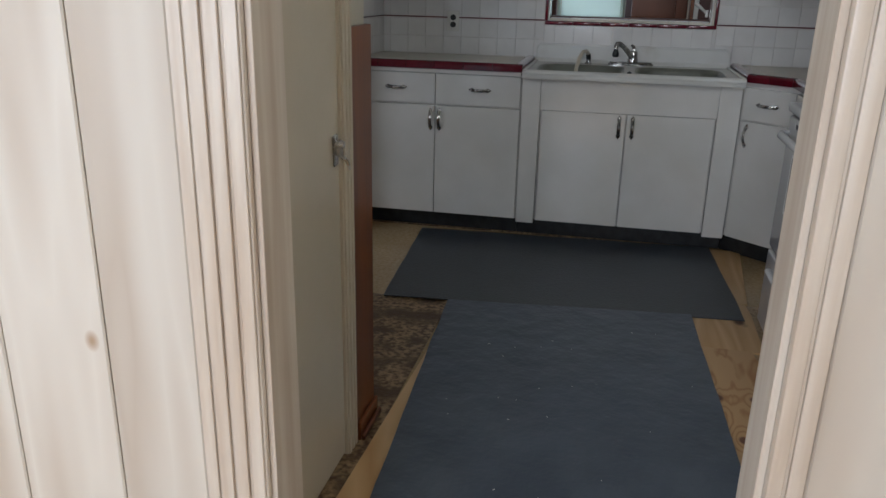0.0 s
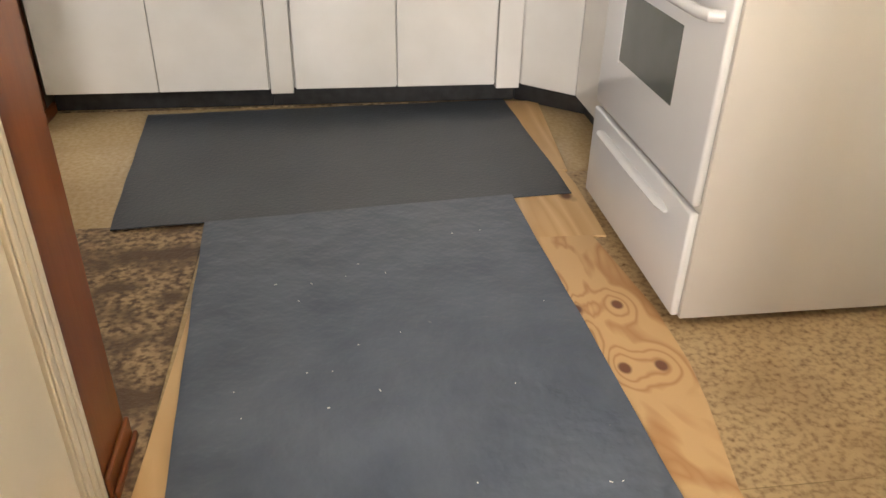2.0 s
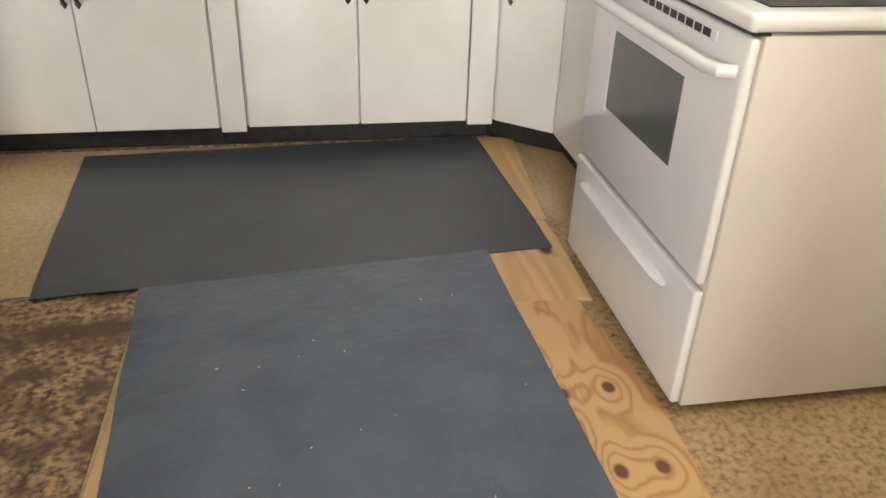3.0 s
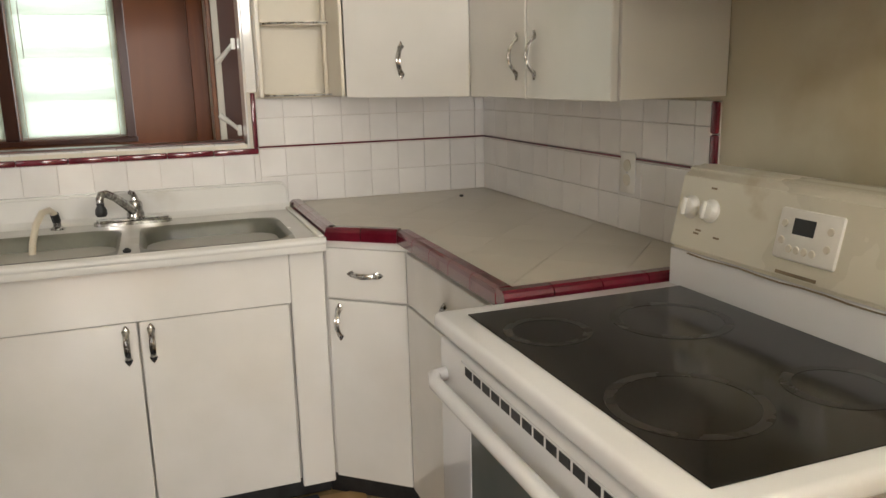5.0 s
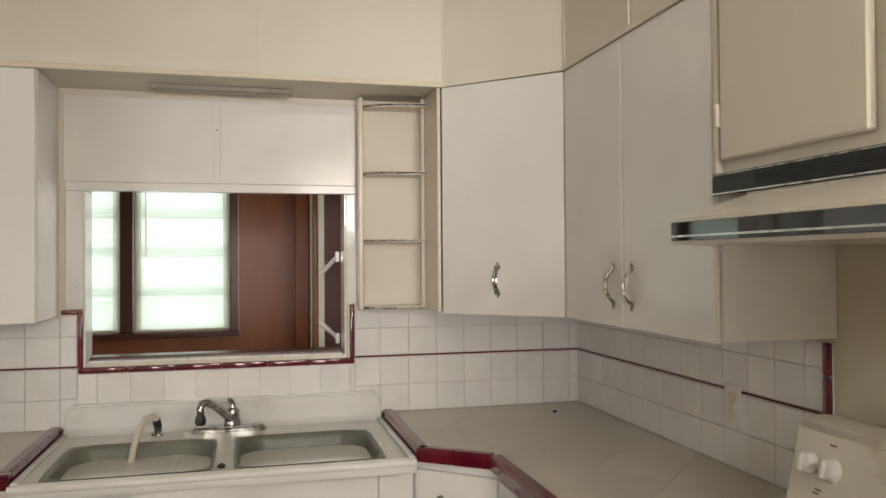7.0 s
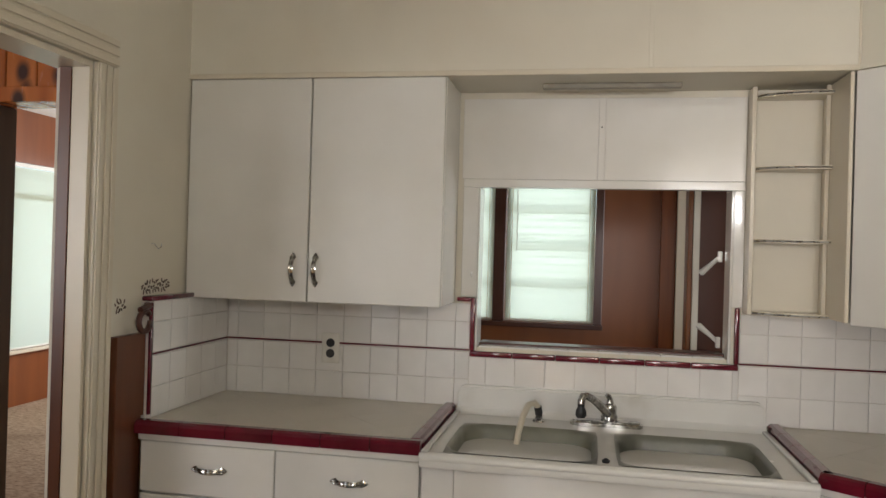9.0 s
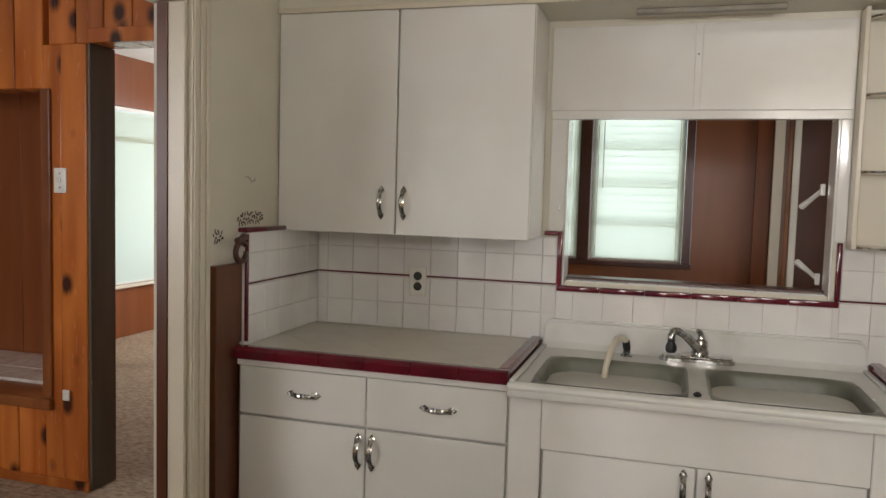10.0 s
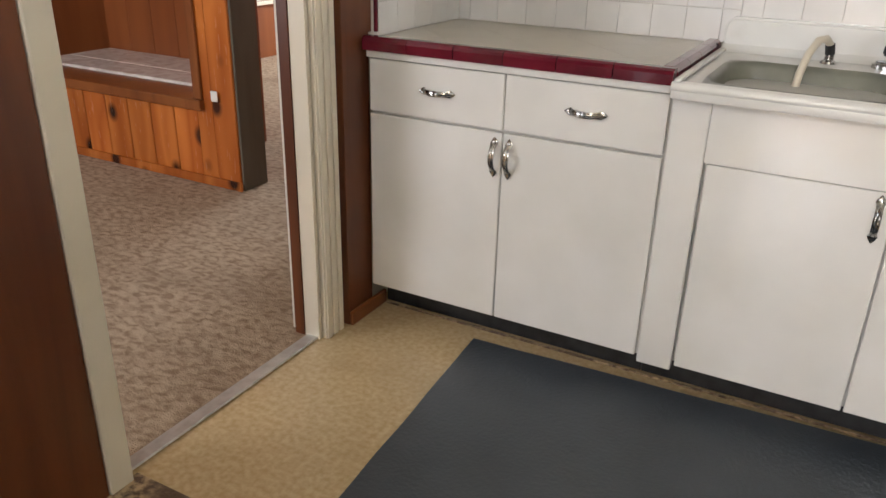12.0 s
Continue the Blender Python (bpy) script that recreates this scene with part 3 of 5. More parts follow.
# base cabinet beside the doorway
cab = thing("base_cabinet", (-0.85, 4.4, 0), "white enamelled double base cabinet with two drawers, under the tiled counter", "cabinet")
part("carcass", B(TW + 0.012, -0.402, 4.122, N - 0.004, 0.104, CH), "cabinet", cab)
part("toe_kick", B(TW + 0.012, -0.402, 4.2, 4.3, 0.004, 0.1025), "black", cab, "black toe kick")
for x0, x1, hx in ((-1.306, -0.855, -0.878), (-0.855, -0.404, -0.832)):
    d = part("door", front(bmesh.new(), (x0, 4.10), (x1, 4.10), 0.106, 0.696), "cabinet", cab, smooth=True)
    pull(d, hx, 4.10, 0.622)
    d = part("drawer", front(bmesh.new(), (x0, 4.10), (x1, 4.10), 0.70, 0.862), "cabinet", cab, smooth=True)
    pull(d, (x0 + x1) / 2 + 0.012, 4.10, 0.785, "x")

# sink cabinet
cab = thing("sink_cabinet", (0.14, 4.4, 0), "white enamelled sink cabinet with two plain doors", "cabinet")
part("carcass", B(-0.399, 0.677, 4.135, N - 0.004, 0.104, 0.855), "cabinet", cab)
part("toe_kick", B(-0.399, 0.677, 4.2, 4.3, 0.004, 0.1025), "black", cab, "black toe kick")
part("stile", B(-0.398, -0.302, 4.098, 4.13, 0.09, 0.861, 0.003), "cabinet", cab)
part("stile", B(0.572, 0.676, 4.098, 4.13, 0.09, 0.861, 0.003), "cabinet", cab)
part("apron", B(-0.3012, 0.5712, 4.1015, 4.13, 0.7005, 0.861, 0.001), "cabinet", cab)
for x0, x1, hx in ((-0.295, 0.136, 0.103), (0.138, 0.566, 0.17)):
    d = part("door", front(bmesh.new(), (x0, 4.10), (x1, 4.10), 0.106, 0.70), "cabinet", cab, smooth=True)
    pull(d, hx, 4.10, 0.633)
for x in (0.10, 0.155):
    part("screw_hole", lathe([(0.004, 0), (0.004, 0.001)], Matrix.Translation((x, 4.106, 0.775)) @ Matrix.Rotation(radians(90), 4, "X"), 8), "black", cab)

# corner cabinet: an angled face, then a face to the west beside the stove
CA, CB, CC = (0.681, 4.10), (0.882, 3.925), (0.882, 3.20)
cab = thing("corner_base_cabinet", (1.1, 4.2, 0), "white enamelled corner base cabinet with angled door beside stove", "cabinet")
inner = [(0.681, 4.128), (0.90, 3.935), (0.90, 3.2), (E - 0.003, 3.2), (E - 0.003, N - 0.004), (0.681, N - 0.004)]
part("carcass", prism(inner, 0.104, CH), "cabinet", cab)
part("toe_kick", prism([(0.681, 4.2), (0.95, 3.98), (0.95, 3.2), (1.2, 3.2), (1.2, 4.3), (0.681, 4.3)], 0.004, 0.1025), "black", cab, "black toe kick")
mid = ((CA[0] + CB[0]) / 2, (CA[1] + CB[1]) / 2)
d = part("door", front(bmesh.new(), CA, CB, 0.106, 0.70), "cabinet", cab, smooth=True)
pull(d, 0.712, 4.073, 0.63, "z", "-y", -41)
d = part("drawer", front(bmesh.new(), CA, CB, 0.704, 0.862), "cabinet", cab, smooth=True)
pull(d, mid[0], mid[1], 0.785, "x", "-y", -41)
d = part("door", front(bmesh.new(), CB, CC, 0.106, 0.70), "cabinet", cab, smooth=True)
pull(d, 0.882, 3.33, 0.63, "z", "-x")
d = part("drawer", front(bmesh.new(), CB, CC, 0.704, 0.862), "cabinet", cab, smooth=True)
pull(d, 0.882, 3.56, 0.785, "x", "-x")


# ---- counters ----
def clip(poly, convex):
    """The part of one convex outline inside another."""
    out = poly
    for (ax, ay), (bx, by) in zip(convex, convex[1:] + convex[:1]):
        keep = []
        for i, p in enumerate(out):
            q = out[(i + 1) % len(out)]
            sp = (bx - ax) * (p[1] - ay) - (by - ay) * (p[0] - ax)
            sq = (bx - ax) * (q[1] - ay) - (by - ay) * (q[0] - ax)
            if sp >= 0:
                keep.append(p)
            if sp * sq < 0:
                k = sp / (sp - sq)
                keep.append((p[0] + (q[0] - p[0]) * k, p[1] + (q[1] - p[1]) * k))
        out = keep
        if len(out) < 3:
            return []
    return out


def area(poly):
    return 0.5 * sum(a[0] * b[1] - b[0] * a[1] for a, b in zip(poly, poly[1:] + poly[:1]))


def trim_run(parent, a, b, z0=0.886, z1=0.926, count=6, width=0.042, inset=0.0):
    """Rounded burgundy edge tiles along a line in plan; the outside is on the right."""
    a, b = Vector(a), Vector(b)
    d = (b - a) / count
    u = d.normalized()
    nrm = Vector((u.y, -u.x))
    for i in range(count):
        p, q = a + d * i + u * 0.0012, a + d * (i + 1) - u * 0.0012
        prof = [(0, z0), (0, z1 - 0.014), (-0.004, z1 - 0.005), (-0.013, z1), (-width + 0.006, z1), (-width, z1 - 0.004), (-width, z0 + 0.01)]
        bm = bmesh.new()
        ends = []
        for c in (p, q):
            ends.append([bm.verts.new((c.x + nrm.x * o, c.y + nrm.y * o, z)) for o, z in prof])
        k = len(prof)
        for j in range(k):
            bm.faces.new((ends[0][j], ends[0][(j + 1) % k], ends[1][(j + 1) % k], ends[1][j]))
        bm.faces.new(ends[0])
        bm.faces.new(ends[1][::-1])
        bmesh.ops.recalc_face_normals(bm, faces=bm.faces)
        part("edge_tile", bm, "red_tile", parent, "glossy burgundy edge tile" if i == 0 else "")


def counter(at, outline, label, z=0.914, areas=None):
    c = thing("countertop", at, label, "countertop")
    part("bed", prism(outline, CH + 0.001, z - 0.004), "grout", c)
    s = 0.205
    k = math.sqrt(0.5) * s
    for i in range(-16, 17):
        for j in range(-16, 17):
            cx, cy = at[0] + (i + j) * k, at[1] + (i - j) * k
            h = k - 0.0009
            for shape in areas or [outline]:
                tile = clip([(cx + h, cy), (cx, cy + h), (cx - h, cy), (cx, cy - h)], shape)
                if len(tile) > 2 and area(tile) > 0.0006:
                    part("tile", prism(tile, z - 0.0042, z + 0.001), "counter", c)
    return c


cw = counter((-0.85, 4.4, 0.9), [(TW + 0.002, 4.122), (-0.442, 4.122), (-0.442, N - 0.002), (TW + 0.002, N - 0.002)], "pale marbled tile countertop with a burgundy tile edge, beside the doorway")
trim_run(cw, (TW + 0.002, 4.08), (-0.40, 4.08), count=6)
trim_run(cw, (-0.40, 4.1225), (-0.40, N - 0.003), count=4)
ce = counter((1.1, 4.2, 0.9), [(0.722, 4.118), (0.902, 3.96), (0.902, 3.252), (E - 0.002, 3.252), (E - 0.002, N - 0.002), (0.722, N - 0.002)], "pale marbled tile countertop with burgundy tile edge, beside stove",
             areas=[[(0.902, 3.252), (E - 0.002, 3.252), (E - 0.002, N - 0.002), (0.902, N - 0.002)], [(0.722, 4.118), (0.902, 3.96), (0.902, N - 0.002), (0.722, N - 0.002)]])
trim_run(ce, (0.681, N - 0.003), (0.681, 4.082), count=4)
trim_run(ce, (0.681, 4.082), (0.862, 3.942), count=2)
trim_run(ce, (0.862, 3.942), (0.862, 3.2525), count=5)
trim_run(ce, (0.862, 3.21), (1.33, 3.21), count=4)
part("rail", B(TW + 0.01, -0.405, 4.092, 4.12, 0.864, 0.885, 0.002), "cabinet", cw)


# ---- sink ----
def sink():
    s = thing("kitchen_sink", (0.14, 4.38, 0.9), "white enamel double bowl sink with a raised backsplash", "sink")
    x0, x1, y0, y1, zt = -0.396, 0.677, 4.050, 4.655, 0.898
    bowls = [(-0.335, 0.105), (0.165, 0.595)]
    by0, by1 = 4.095, 4.49
    bm = bmesh.new()
    xs = [x0, bowls[0][0], bowls[0][1], bowls[1][0], bowls[1][1], x1]
    for i in range(5):
        if i in (1, 3):
            box(bm, xs[i], xs[i + 1], y0, by0, zt - 0.02, zt)
            box(bm, xs[i], xs[i + 1], by1, y1, zt - 0.02, zt)
        else:
            box(bm, xs[i], xs[i + 1], y0, y1, zt - 0.02, zt)
    bmesh.ops.remove_doubles(bm, verts=bm.verts, dist=0.0001)
    inner = [f for f in bm.faces if len([g for g in bm.faces if g is not f and set(g.verts) == set(f.verts)])]
    bmesh.ops.delete(bm, geom=inner, context="FACES")
    part("deck", bm, "enamel", s)
    bm = tube([(x0, y0 + 0.006, zt - 0.008), (x1, y0 + 0.006, zt - 0.008)], (0.013), 14)
    box(bm, x0, x1, y0 - 0.004, y0 + 0.012, zt - 0.036, zt - 0.008, 0.003, 2)
    part("rim", bm, "enamel", s, smooth=True)
    part("raised_edge", B(x0 + 0.001, x0 + 0.02, y0 + 0.015, N - 0.05, zt, zt + 0.010, 0.004, 3), "enamel", s, smooth=True)
    part("raised_edge", B(x1 - 0.02, x1 - 0.001, y0 + 0.015, N - 0.05, zt, zt + 0.010, 0.004, 3), "enamel", s, smooth=True)
    part("raised_edge", B(x0 + 0.0205, x1 - 0.0205, y0 + 0.004, y0 + 0.02, zt, zt + 0.007, 0.004, 3), "enamel", s, smooth=True)
    for bx0, bx1 in bowls:
        bm = bmesh.new()
        levels = [(-0.004, zt + 0.0035, 0.085), (0.003, zt - 0.001, 0.085), (0.010, zt - 0.014, 0.085), (0.016, zt - 0.06, 0.085), (0.03, zt - 0.14, 0.085), (0.05, zt - 0.162, 0.075), (0.09, zt - 0.168, 0.05)]
        rings = []
        for inset, z, rad in levels:
            ring = []
            for cx, cy, a0 in ((bx1 - inset - rad, by1 - inset - rad, 0), (bx0 + inset + rad, by1 - inset - rad, 90), (bx0 + inset + rad, by0 + inset + rad, 180), (bx1 - inset - rad, by0 + inset + rad, 270)):
                for q in range(6):
                    a = radians(a0 + 18 * q)
                    ring.append(bm.verts.new((cx + rad * math.cos(a), cy + rad * math.sin(a), z)))
            rings.append(ring)
        for a, b in zip(rings, rings[1:]):
            for k in range(24):
                bm.faces.new((a[k], b[k], b[(k + 1) % 24], a[(k + 1) % 24]))
        bm.faces.new(rings[-1])
        # flange that fills the corners
        outer = [bm.verts.new((x, y, zt + 0.0012)) for x, y in ((bx1, by1), (bx0, by1), (bx0, by0), (bx1, by0))]
        for c in range(4):
            for q in range(5):
                bm.faces.new((outer[c], rings[0][c * 6 + q], rings[0][c * 6 + q + 1]))
        bmesh.ops.recalc_face_normals(bm, faces=bm.faces)
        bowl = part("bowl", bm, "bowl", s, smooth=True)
        cx, cy = (bx0 + bx1) / 2, (by0 + by1) / 2
        part("drain", lathe([(0.045, 0), (0.045, 0.004), (0.03, 0.002), (0.012, 0.0015)], Matrix.Translation((cx, cy, zt - 0.168))), "steel", bowl, "steel drain strainer")
    pts = [(x0 + 0.003, zt - 0.002), (x1 - 0.003, zt - 0.002)]
    pts += [(x1 - 0.038 + 0.035 * math.cos(radians(a)), 0.963 + 0.035 * math.sin(radians(a))) for a in range(0, 91, 15)]
    pts += [(x0 + 0.038 + 0.035 * math.cos(radians(a)), 0.963 + 0.035 * math.sin(radians(a))) for a in range(90, 181, 15)]
    bm = prism(pts, 4.662, N - 0.003, matrix=Matrix(((1, 0, 0, 0), (0, 0, 1, 0), (0, 1, 0, 0), (0, 0, 0, 1))))
    bmesh.ops.recalc_face_normals(bm, faces=bm.faces)
    bmesh.ops.bevel(bm, geom=[e for e in bm.edges if max(v.co.y for v in e.verts) < 4.67 and max(v.co.z for v in e.verts) > 0.91], offset=0.008, segments=3, affect="EDGES")
    join(bm, prism([(y1 - 0.014, zt + 0.0005), (4.665, zt + 0.0005), (4.665, 0.925), (4.658, 0.912), (4.648, 0.903)], x0 + 0.004, x1 - 0.004,
                   matrix=Matrix(((0, 0, 1, 0), (1, 0, 0, 0), (0, 1, 0, 0), (0, 0, 0, 1)))))
    part("backsplash", bm, "enamel", s, smooth=True)
    return s


sink()
tap = thing("stopper", (0.13, 4.12, 0.898), "small dark drain stopper on the sink divider", "stopper")
part("plug", lathe([(0.010, 0), (0.012, 0.006), (0.004, 0.012)], Matrix.Translation((0.13, 4.12, 0.8985)), 12), "black", tap)


def faucet():
    f = thing("faucet", (0.141, 4.60, 0.90), "chrome kitchen faucet with a black sprayer tip, on the sink deck", "faucet")
    bm = bmesh.new()
    pts = []
    for k in range(24):
        a = 2 * math.pi * k / 24
        x = 0.095 * math.copysign(1, math.cos(a)) + 0.028 * math.cos(a)
        pts.append((0.141 + x, 4.60 + 0.028 * math.sin(a)))
    base = prism(pts, 0.899, 0.918)
    bmesh.ops.bevel(base, geom=[e for e in base.edges if e.verts[0].co.z > 0.91 and e.verts[1].co.z > 0.91], offset=0.008, segments=3, affect="EDGES")
    part("base_plate", base, "chrome", f, smooth=True)
    part("body", lathe([(0.028, 0), (0.028, 0.018), (0.024, 0.028), (0.025, 0.048), (0.021, 0.058), (0.010, 0.064), (0.003, 0.066)], Matrix.Translation((0.150, 4.60, 0.916))), "chrome", f, smooth=True)
    spout = part("spout", tube([(0.148, 4.59, 0.94), (0.125, 4.56, 0.968), (0.095, 4.51, 1.003), (0.072, 4.475, 1.02), (0.060, 4.457, 1.02), (0.055, 4.45, 1.008), (0.055, 4.45, 0.997)], [0.0165, 0.0145, 0.013, 0.0125, 0.0125, 0.0125, 0.012], 14), "chrome", f, smooth=True)
    part("sprayer_tip", lathe([(0.014, 0), (0.018, 0.008), (0.017, 0.022), (0.011, 0.034), (0.012, 0.042)], Matrix.Translation((0.055, 4.45, 0.953))), "black", spout, "black sprayer tip", smooth=True)
    part("lever", tube([(0.152, 4.60, 0.972), (0.151, 4.60, 0.990), (0.147, 4.597, 1.000), (0.138, 4.590, 1.006)], [0.015, 0.010, 0.0095, 0.0075], 10), "chrome", f, smooth=True)
    return f


faucet()


def spray_hose():
    h = thing("spray_hose", (-0.09, 4.60, 0.90), "old cream rubber spray hose hanging over the sink bowl", "hose")
    part("collar", lathe([(0.022, 0), (0.020, 0.006), (0.013, 0.010), (0.012, 0.028)], Matrix.Translation((-0.09, 4.60, 0.8985))), "chrome", h, smooth=True)
    part("hose", tube([(-0.09, 4.60, 0.92), (-0.092, 4.595, 0.948), (-0.105, 4.57, 0.968), (-0.122, 4.535, 0.966), (-0.137, 4.49, 0.935), (-0.148, 4.45, 0.885), (-0.153, 4.42, 0.82), (-0.155, 4.39, 0.77)], 0.0105, 12), "trim", h, smooth=True)
    part("nut", tube([(-0.09, 4.60, 0.925), (-0.094, 4.59, 0.952)], 0.0135, 8), "black", h, smooth=True)


spray_hose()

# ---- wall cabinets ----
uc = thing("wall_cabinet", (-0.87, 4.57, UZ0), "white painted double wall cabinet above the tiled counter", "cabinet")
part("carcass", B(W + 0.004, -0.416, UY + 0.021, N - 0.002, UZ0, UZ1 - 0.002), "upper", uc)
for x0, x1, hx in ((W + 0.004, -0.887, -0.938), (-0.885, -0.416, -0.856)):
    d = part("door", front(bmesh.new(), (x0, UY), (x1, UY), UZ0 - 0.006, UZ1 - 0.002), "upper", uc, smooth=True)
    pull(d, hx, UY, 1.405)

ncab = thing("corner_wall_cabinet", (1.1, 4.4, UZ0), "white painted corner wall cabinet with an angled door", "cabinet")
part("carcass", prism([(0.86, 4.43), (1.19, 4.115), (E - 0.003, 4.115), (E - 0.003, N - 0.003), (0.86, N - 0.003)], UZ0, UZ1 - 0.002), "upper", ncab)
d = part("door", front(bmesh.new(), (0.846, 4.412), (UX, 4.105), UZ0 - 0.006, UZ1 - 0.002), "upper", ncab, smooth=True)
pull(d, 1.0, 4.27, 1.41, "z", "-y", -44)

ecab = thing("wall_cabinet", (1.32, 3.7, UZ0), "white painted double wall cabinet beside the stove hood", "cabinet")
part("carcass", B(UX + 0.021, E - 0.003, 3.304, 4.108, UZ0, UZ1 - 0.002), "upper", ecab)
for y0, y1, hy in ((4.103, 3.722, 3.772), (3.719, 3.309, 3.668)):
    d = part("door", front(bmesh.new(), (UX, y0), (UX, y1), UZ0 - 0.006, UZ1 - 0.002), "upper", ecab, smooth=True)
    pull(d, UX, hy, 1.405, "z", "-x", size=0.125)

hcab = thing("wall_cabinet", (1.32, 2.85, 1.66), "cream painted wall cabinet with panelled doors above the stove hood", "cabinet")
part("carcass", B(UX + 0.012, E - 0.003, 2.0, 3.301, 1.655, UZ1 + 0.28), "hood", hcab)
part("side_trim", B(UX - 0.004, UX + 0.011, 3.284, 3.3015, 1.655, UZ1 + 0.28, 0.003), "hood", hcab)
for y0, y1 in ((3.27, 2.871), (2.823, 2.44)):
    bm = B(UX - 0.008, UX + 0.011, y1, y0, 1.68, 2.31, 0.004)
    d = part("door", bm, "hood", hcab, smooth=True)
part("hinge", B(UX - 0.014, UX + 0.004, 3.271, 3.283, 1.75, 1.80, 0.002), "hood", hcab)

# quarter-round shelves beside the pass-through
sh = thing("corner_shelf", (0.72, 4.6, 1.3), "cream painted open corner shelf with four rounded tiers", "shelf")
part("side", B(0.592, 0.607, 4.62, N - 0.002, 1.30, UZ1 - 0.004, 0.002), "trim", sh)
part("back", B(0.607, 0.8320, N - 0.012, N - 0.003, 1.31, UZ1 - 0.012, 0.001), "wallpaint", sh)
part("side", B(0.8325, 0.8450, UY + 0.003, N - 0.003, 1.30, UZ1 - 0.004, 0.002), "trim", sh)
part("front_trim", B(0.818, 0.8320, 4.60, 4.615, 1.30, UZ1 - 0.004, 0.002), "trim", sh)
for z in (1.303, 1.546, 1.79, 2.035):
    pts = [(0.8320, N - 0.013), (0.608, N - 0.013)] + [(0.8320 - 0.2240 * math.cos(radians(a)), N - 0.013 - 0.12 * math.sin(radians(a)) ** 0.8) for a in range(10, 91, 10)]
    t = part("shelf", prism(pts, z - 0.004, z + 0.008), "trim", sh)
    edge = [(x, y, z + 0.002) for x, y in pts[1:]]
    part("edging", tube([(p[0], p[1] - 0.002, p[2]) for p in edge], 0.0035, 6), "steel", t, "dull steel shelf edging")

# panels and the light under the soffit
al = thing("alcove_panelling", (0.1, N, 1.75), "white painted hardboard panels above the pass-through", "panel")
part("panel", B(-0.40, 0.098, N - 0.012, N - 0.002, 1.752, 2.045, 0.0015), "cabinet", al)
part("panel", B(0.102, 0.590, N - 0.012, N - 0.002, 1.752, 2.045, 0.0015), "cabinet", al)
part("batten", B(0.088, 0.112, N - 0.018, N - 0.0125, 1.752, 2.045, 0.0015), "cabinet", al)
ul = thing("strip_light", (0.1, 4.55, UZ1), "flat grey metal strip light under the soffit", "light fixture")
part("housing", B(-0.107, 0.356, 4.553, 4.585, UZ1 - 0.016, UZ1 - 0.001, 0.002), "strip", ul)

# frame of the pass-through
pf = thing("pass_through_frame", (0.12, N, PZ0), "white painted frame round the pass-through above the sink", "window frame")
part("head", B(PX0 - 0.06, PX1 + 0.041, N - 0.014, N + 0.03, PZ1 - 0.012, PZ1 + 0.018, 0.002), "cabinet", pf)
part("jamb", B(PX0 - 0.004, PX0 + 0.004, N - 0.012, N + 0.10, PZ0 - 0.012, PZ1 - 0.0125, 0.002), "cabinet", pf)
part("casing", B(PX0 - 0.06, PX0 - 0.0045, N - 0.010, N - 0.0005, 1.3175, PZ1 - 0.0125, 0.002), "cabinet", pf)
part("casing", B(PX1 + 0.0045, PX1 + 0.041, N - 0.010, N - 0.0005, 1.3175, PZ1 - 0.0125, 0.002), "cabinet", pf)
part("jamb", B(PX1 - 0.004, PX1 + 0.004, N - 0.012, N + 0.10, PZ0 - 0.012, PZ1 - 0.0125, 0.002), "cabinet", pf)
part("sill", B(PX0 + 0.0045, PX1 - 0.0045, N + 0.052, N + 0.138, PZ0 - 0.002, PZ0 + 0.013, 0.002), "darkwood", pf, "dark wooden sill strip")
for i in range(8):
    w = (PX1 - PX0 - 0.021) / 8
    part("sill_tile", B(PX0 + 0.0105 + i * w + 0.0008, PX0 + 0.0105 + (i + 1) * w - 0.0008, N + 0.002, N + 0.050, PZ0 - 0.006, PZ0 + 0.006, 0.0015), "tile", pf, "white glazed sill tile" if i == 0 else "")
br = thing("shelf_bracket", (0.53, 4.86, 1.2), "two tilted white painted shelf brackets at the pass-through jamb", "bracket")
part("clip", B(0.530, 0.5455, 4.845, 4.862, 1.472, 1.512, 0.002), "cabinet", br)
part("clip", B(0.530, 0.5455, 4.845, 4.862, 1.158, 1.198, 0.002), "cabinet", br)
part("arm", tube([(0.536, 4.85, 1.49), (0.516, 4.89, 1.465), (0.486, 4.94, 1.43)], [0.008, 0.008, 0.012], 6), "cabinet", br)
part("arm", tube([(0.536, 4.85, 1.18), (0.516, 4.89, 1.20), (0.481, 4.94, 1.23)], [0.008, 0.008, 0.012], 6), "cabinet", br)


# ---- tiled backsplash ----
ROWS_Z = [(0.917, 1.0145), (1.0165, 1.1155), (1.1275, 1.2255), (1.2275, 1.294)]
P = 0.1073
bs = thing("backsplash", (0, N, 0.9), "white glazed wall tiles with a burgundy pencil line above the counters", "backsplash")
part("bed", B(TW, PX0 - 0.019, N - 0.004, N - 0.001, 0.915, 1.294), "grout", bs)
part("bed", B(PX1 + 0.018, E, N - 0.004, N - 0.001, 0.915, 1.294), "grout", bs)
part("bed", B(PX0 - 0.0185, PX1 + 0.0175, N - 0.004, N - 0.001, 0.915, PZ0 - 0.014), "grout", bs)
part("bed", B(E - 0.004, E - 0.001, 3.318, N - 0.005, 0.915, 1.286), "grout", bs)
part("bed", B(W + 0.001, TW + 0.004, 4.143, N - 0.005, 0.915, 1.294), "grout", bs)


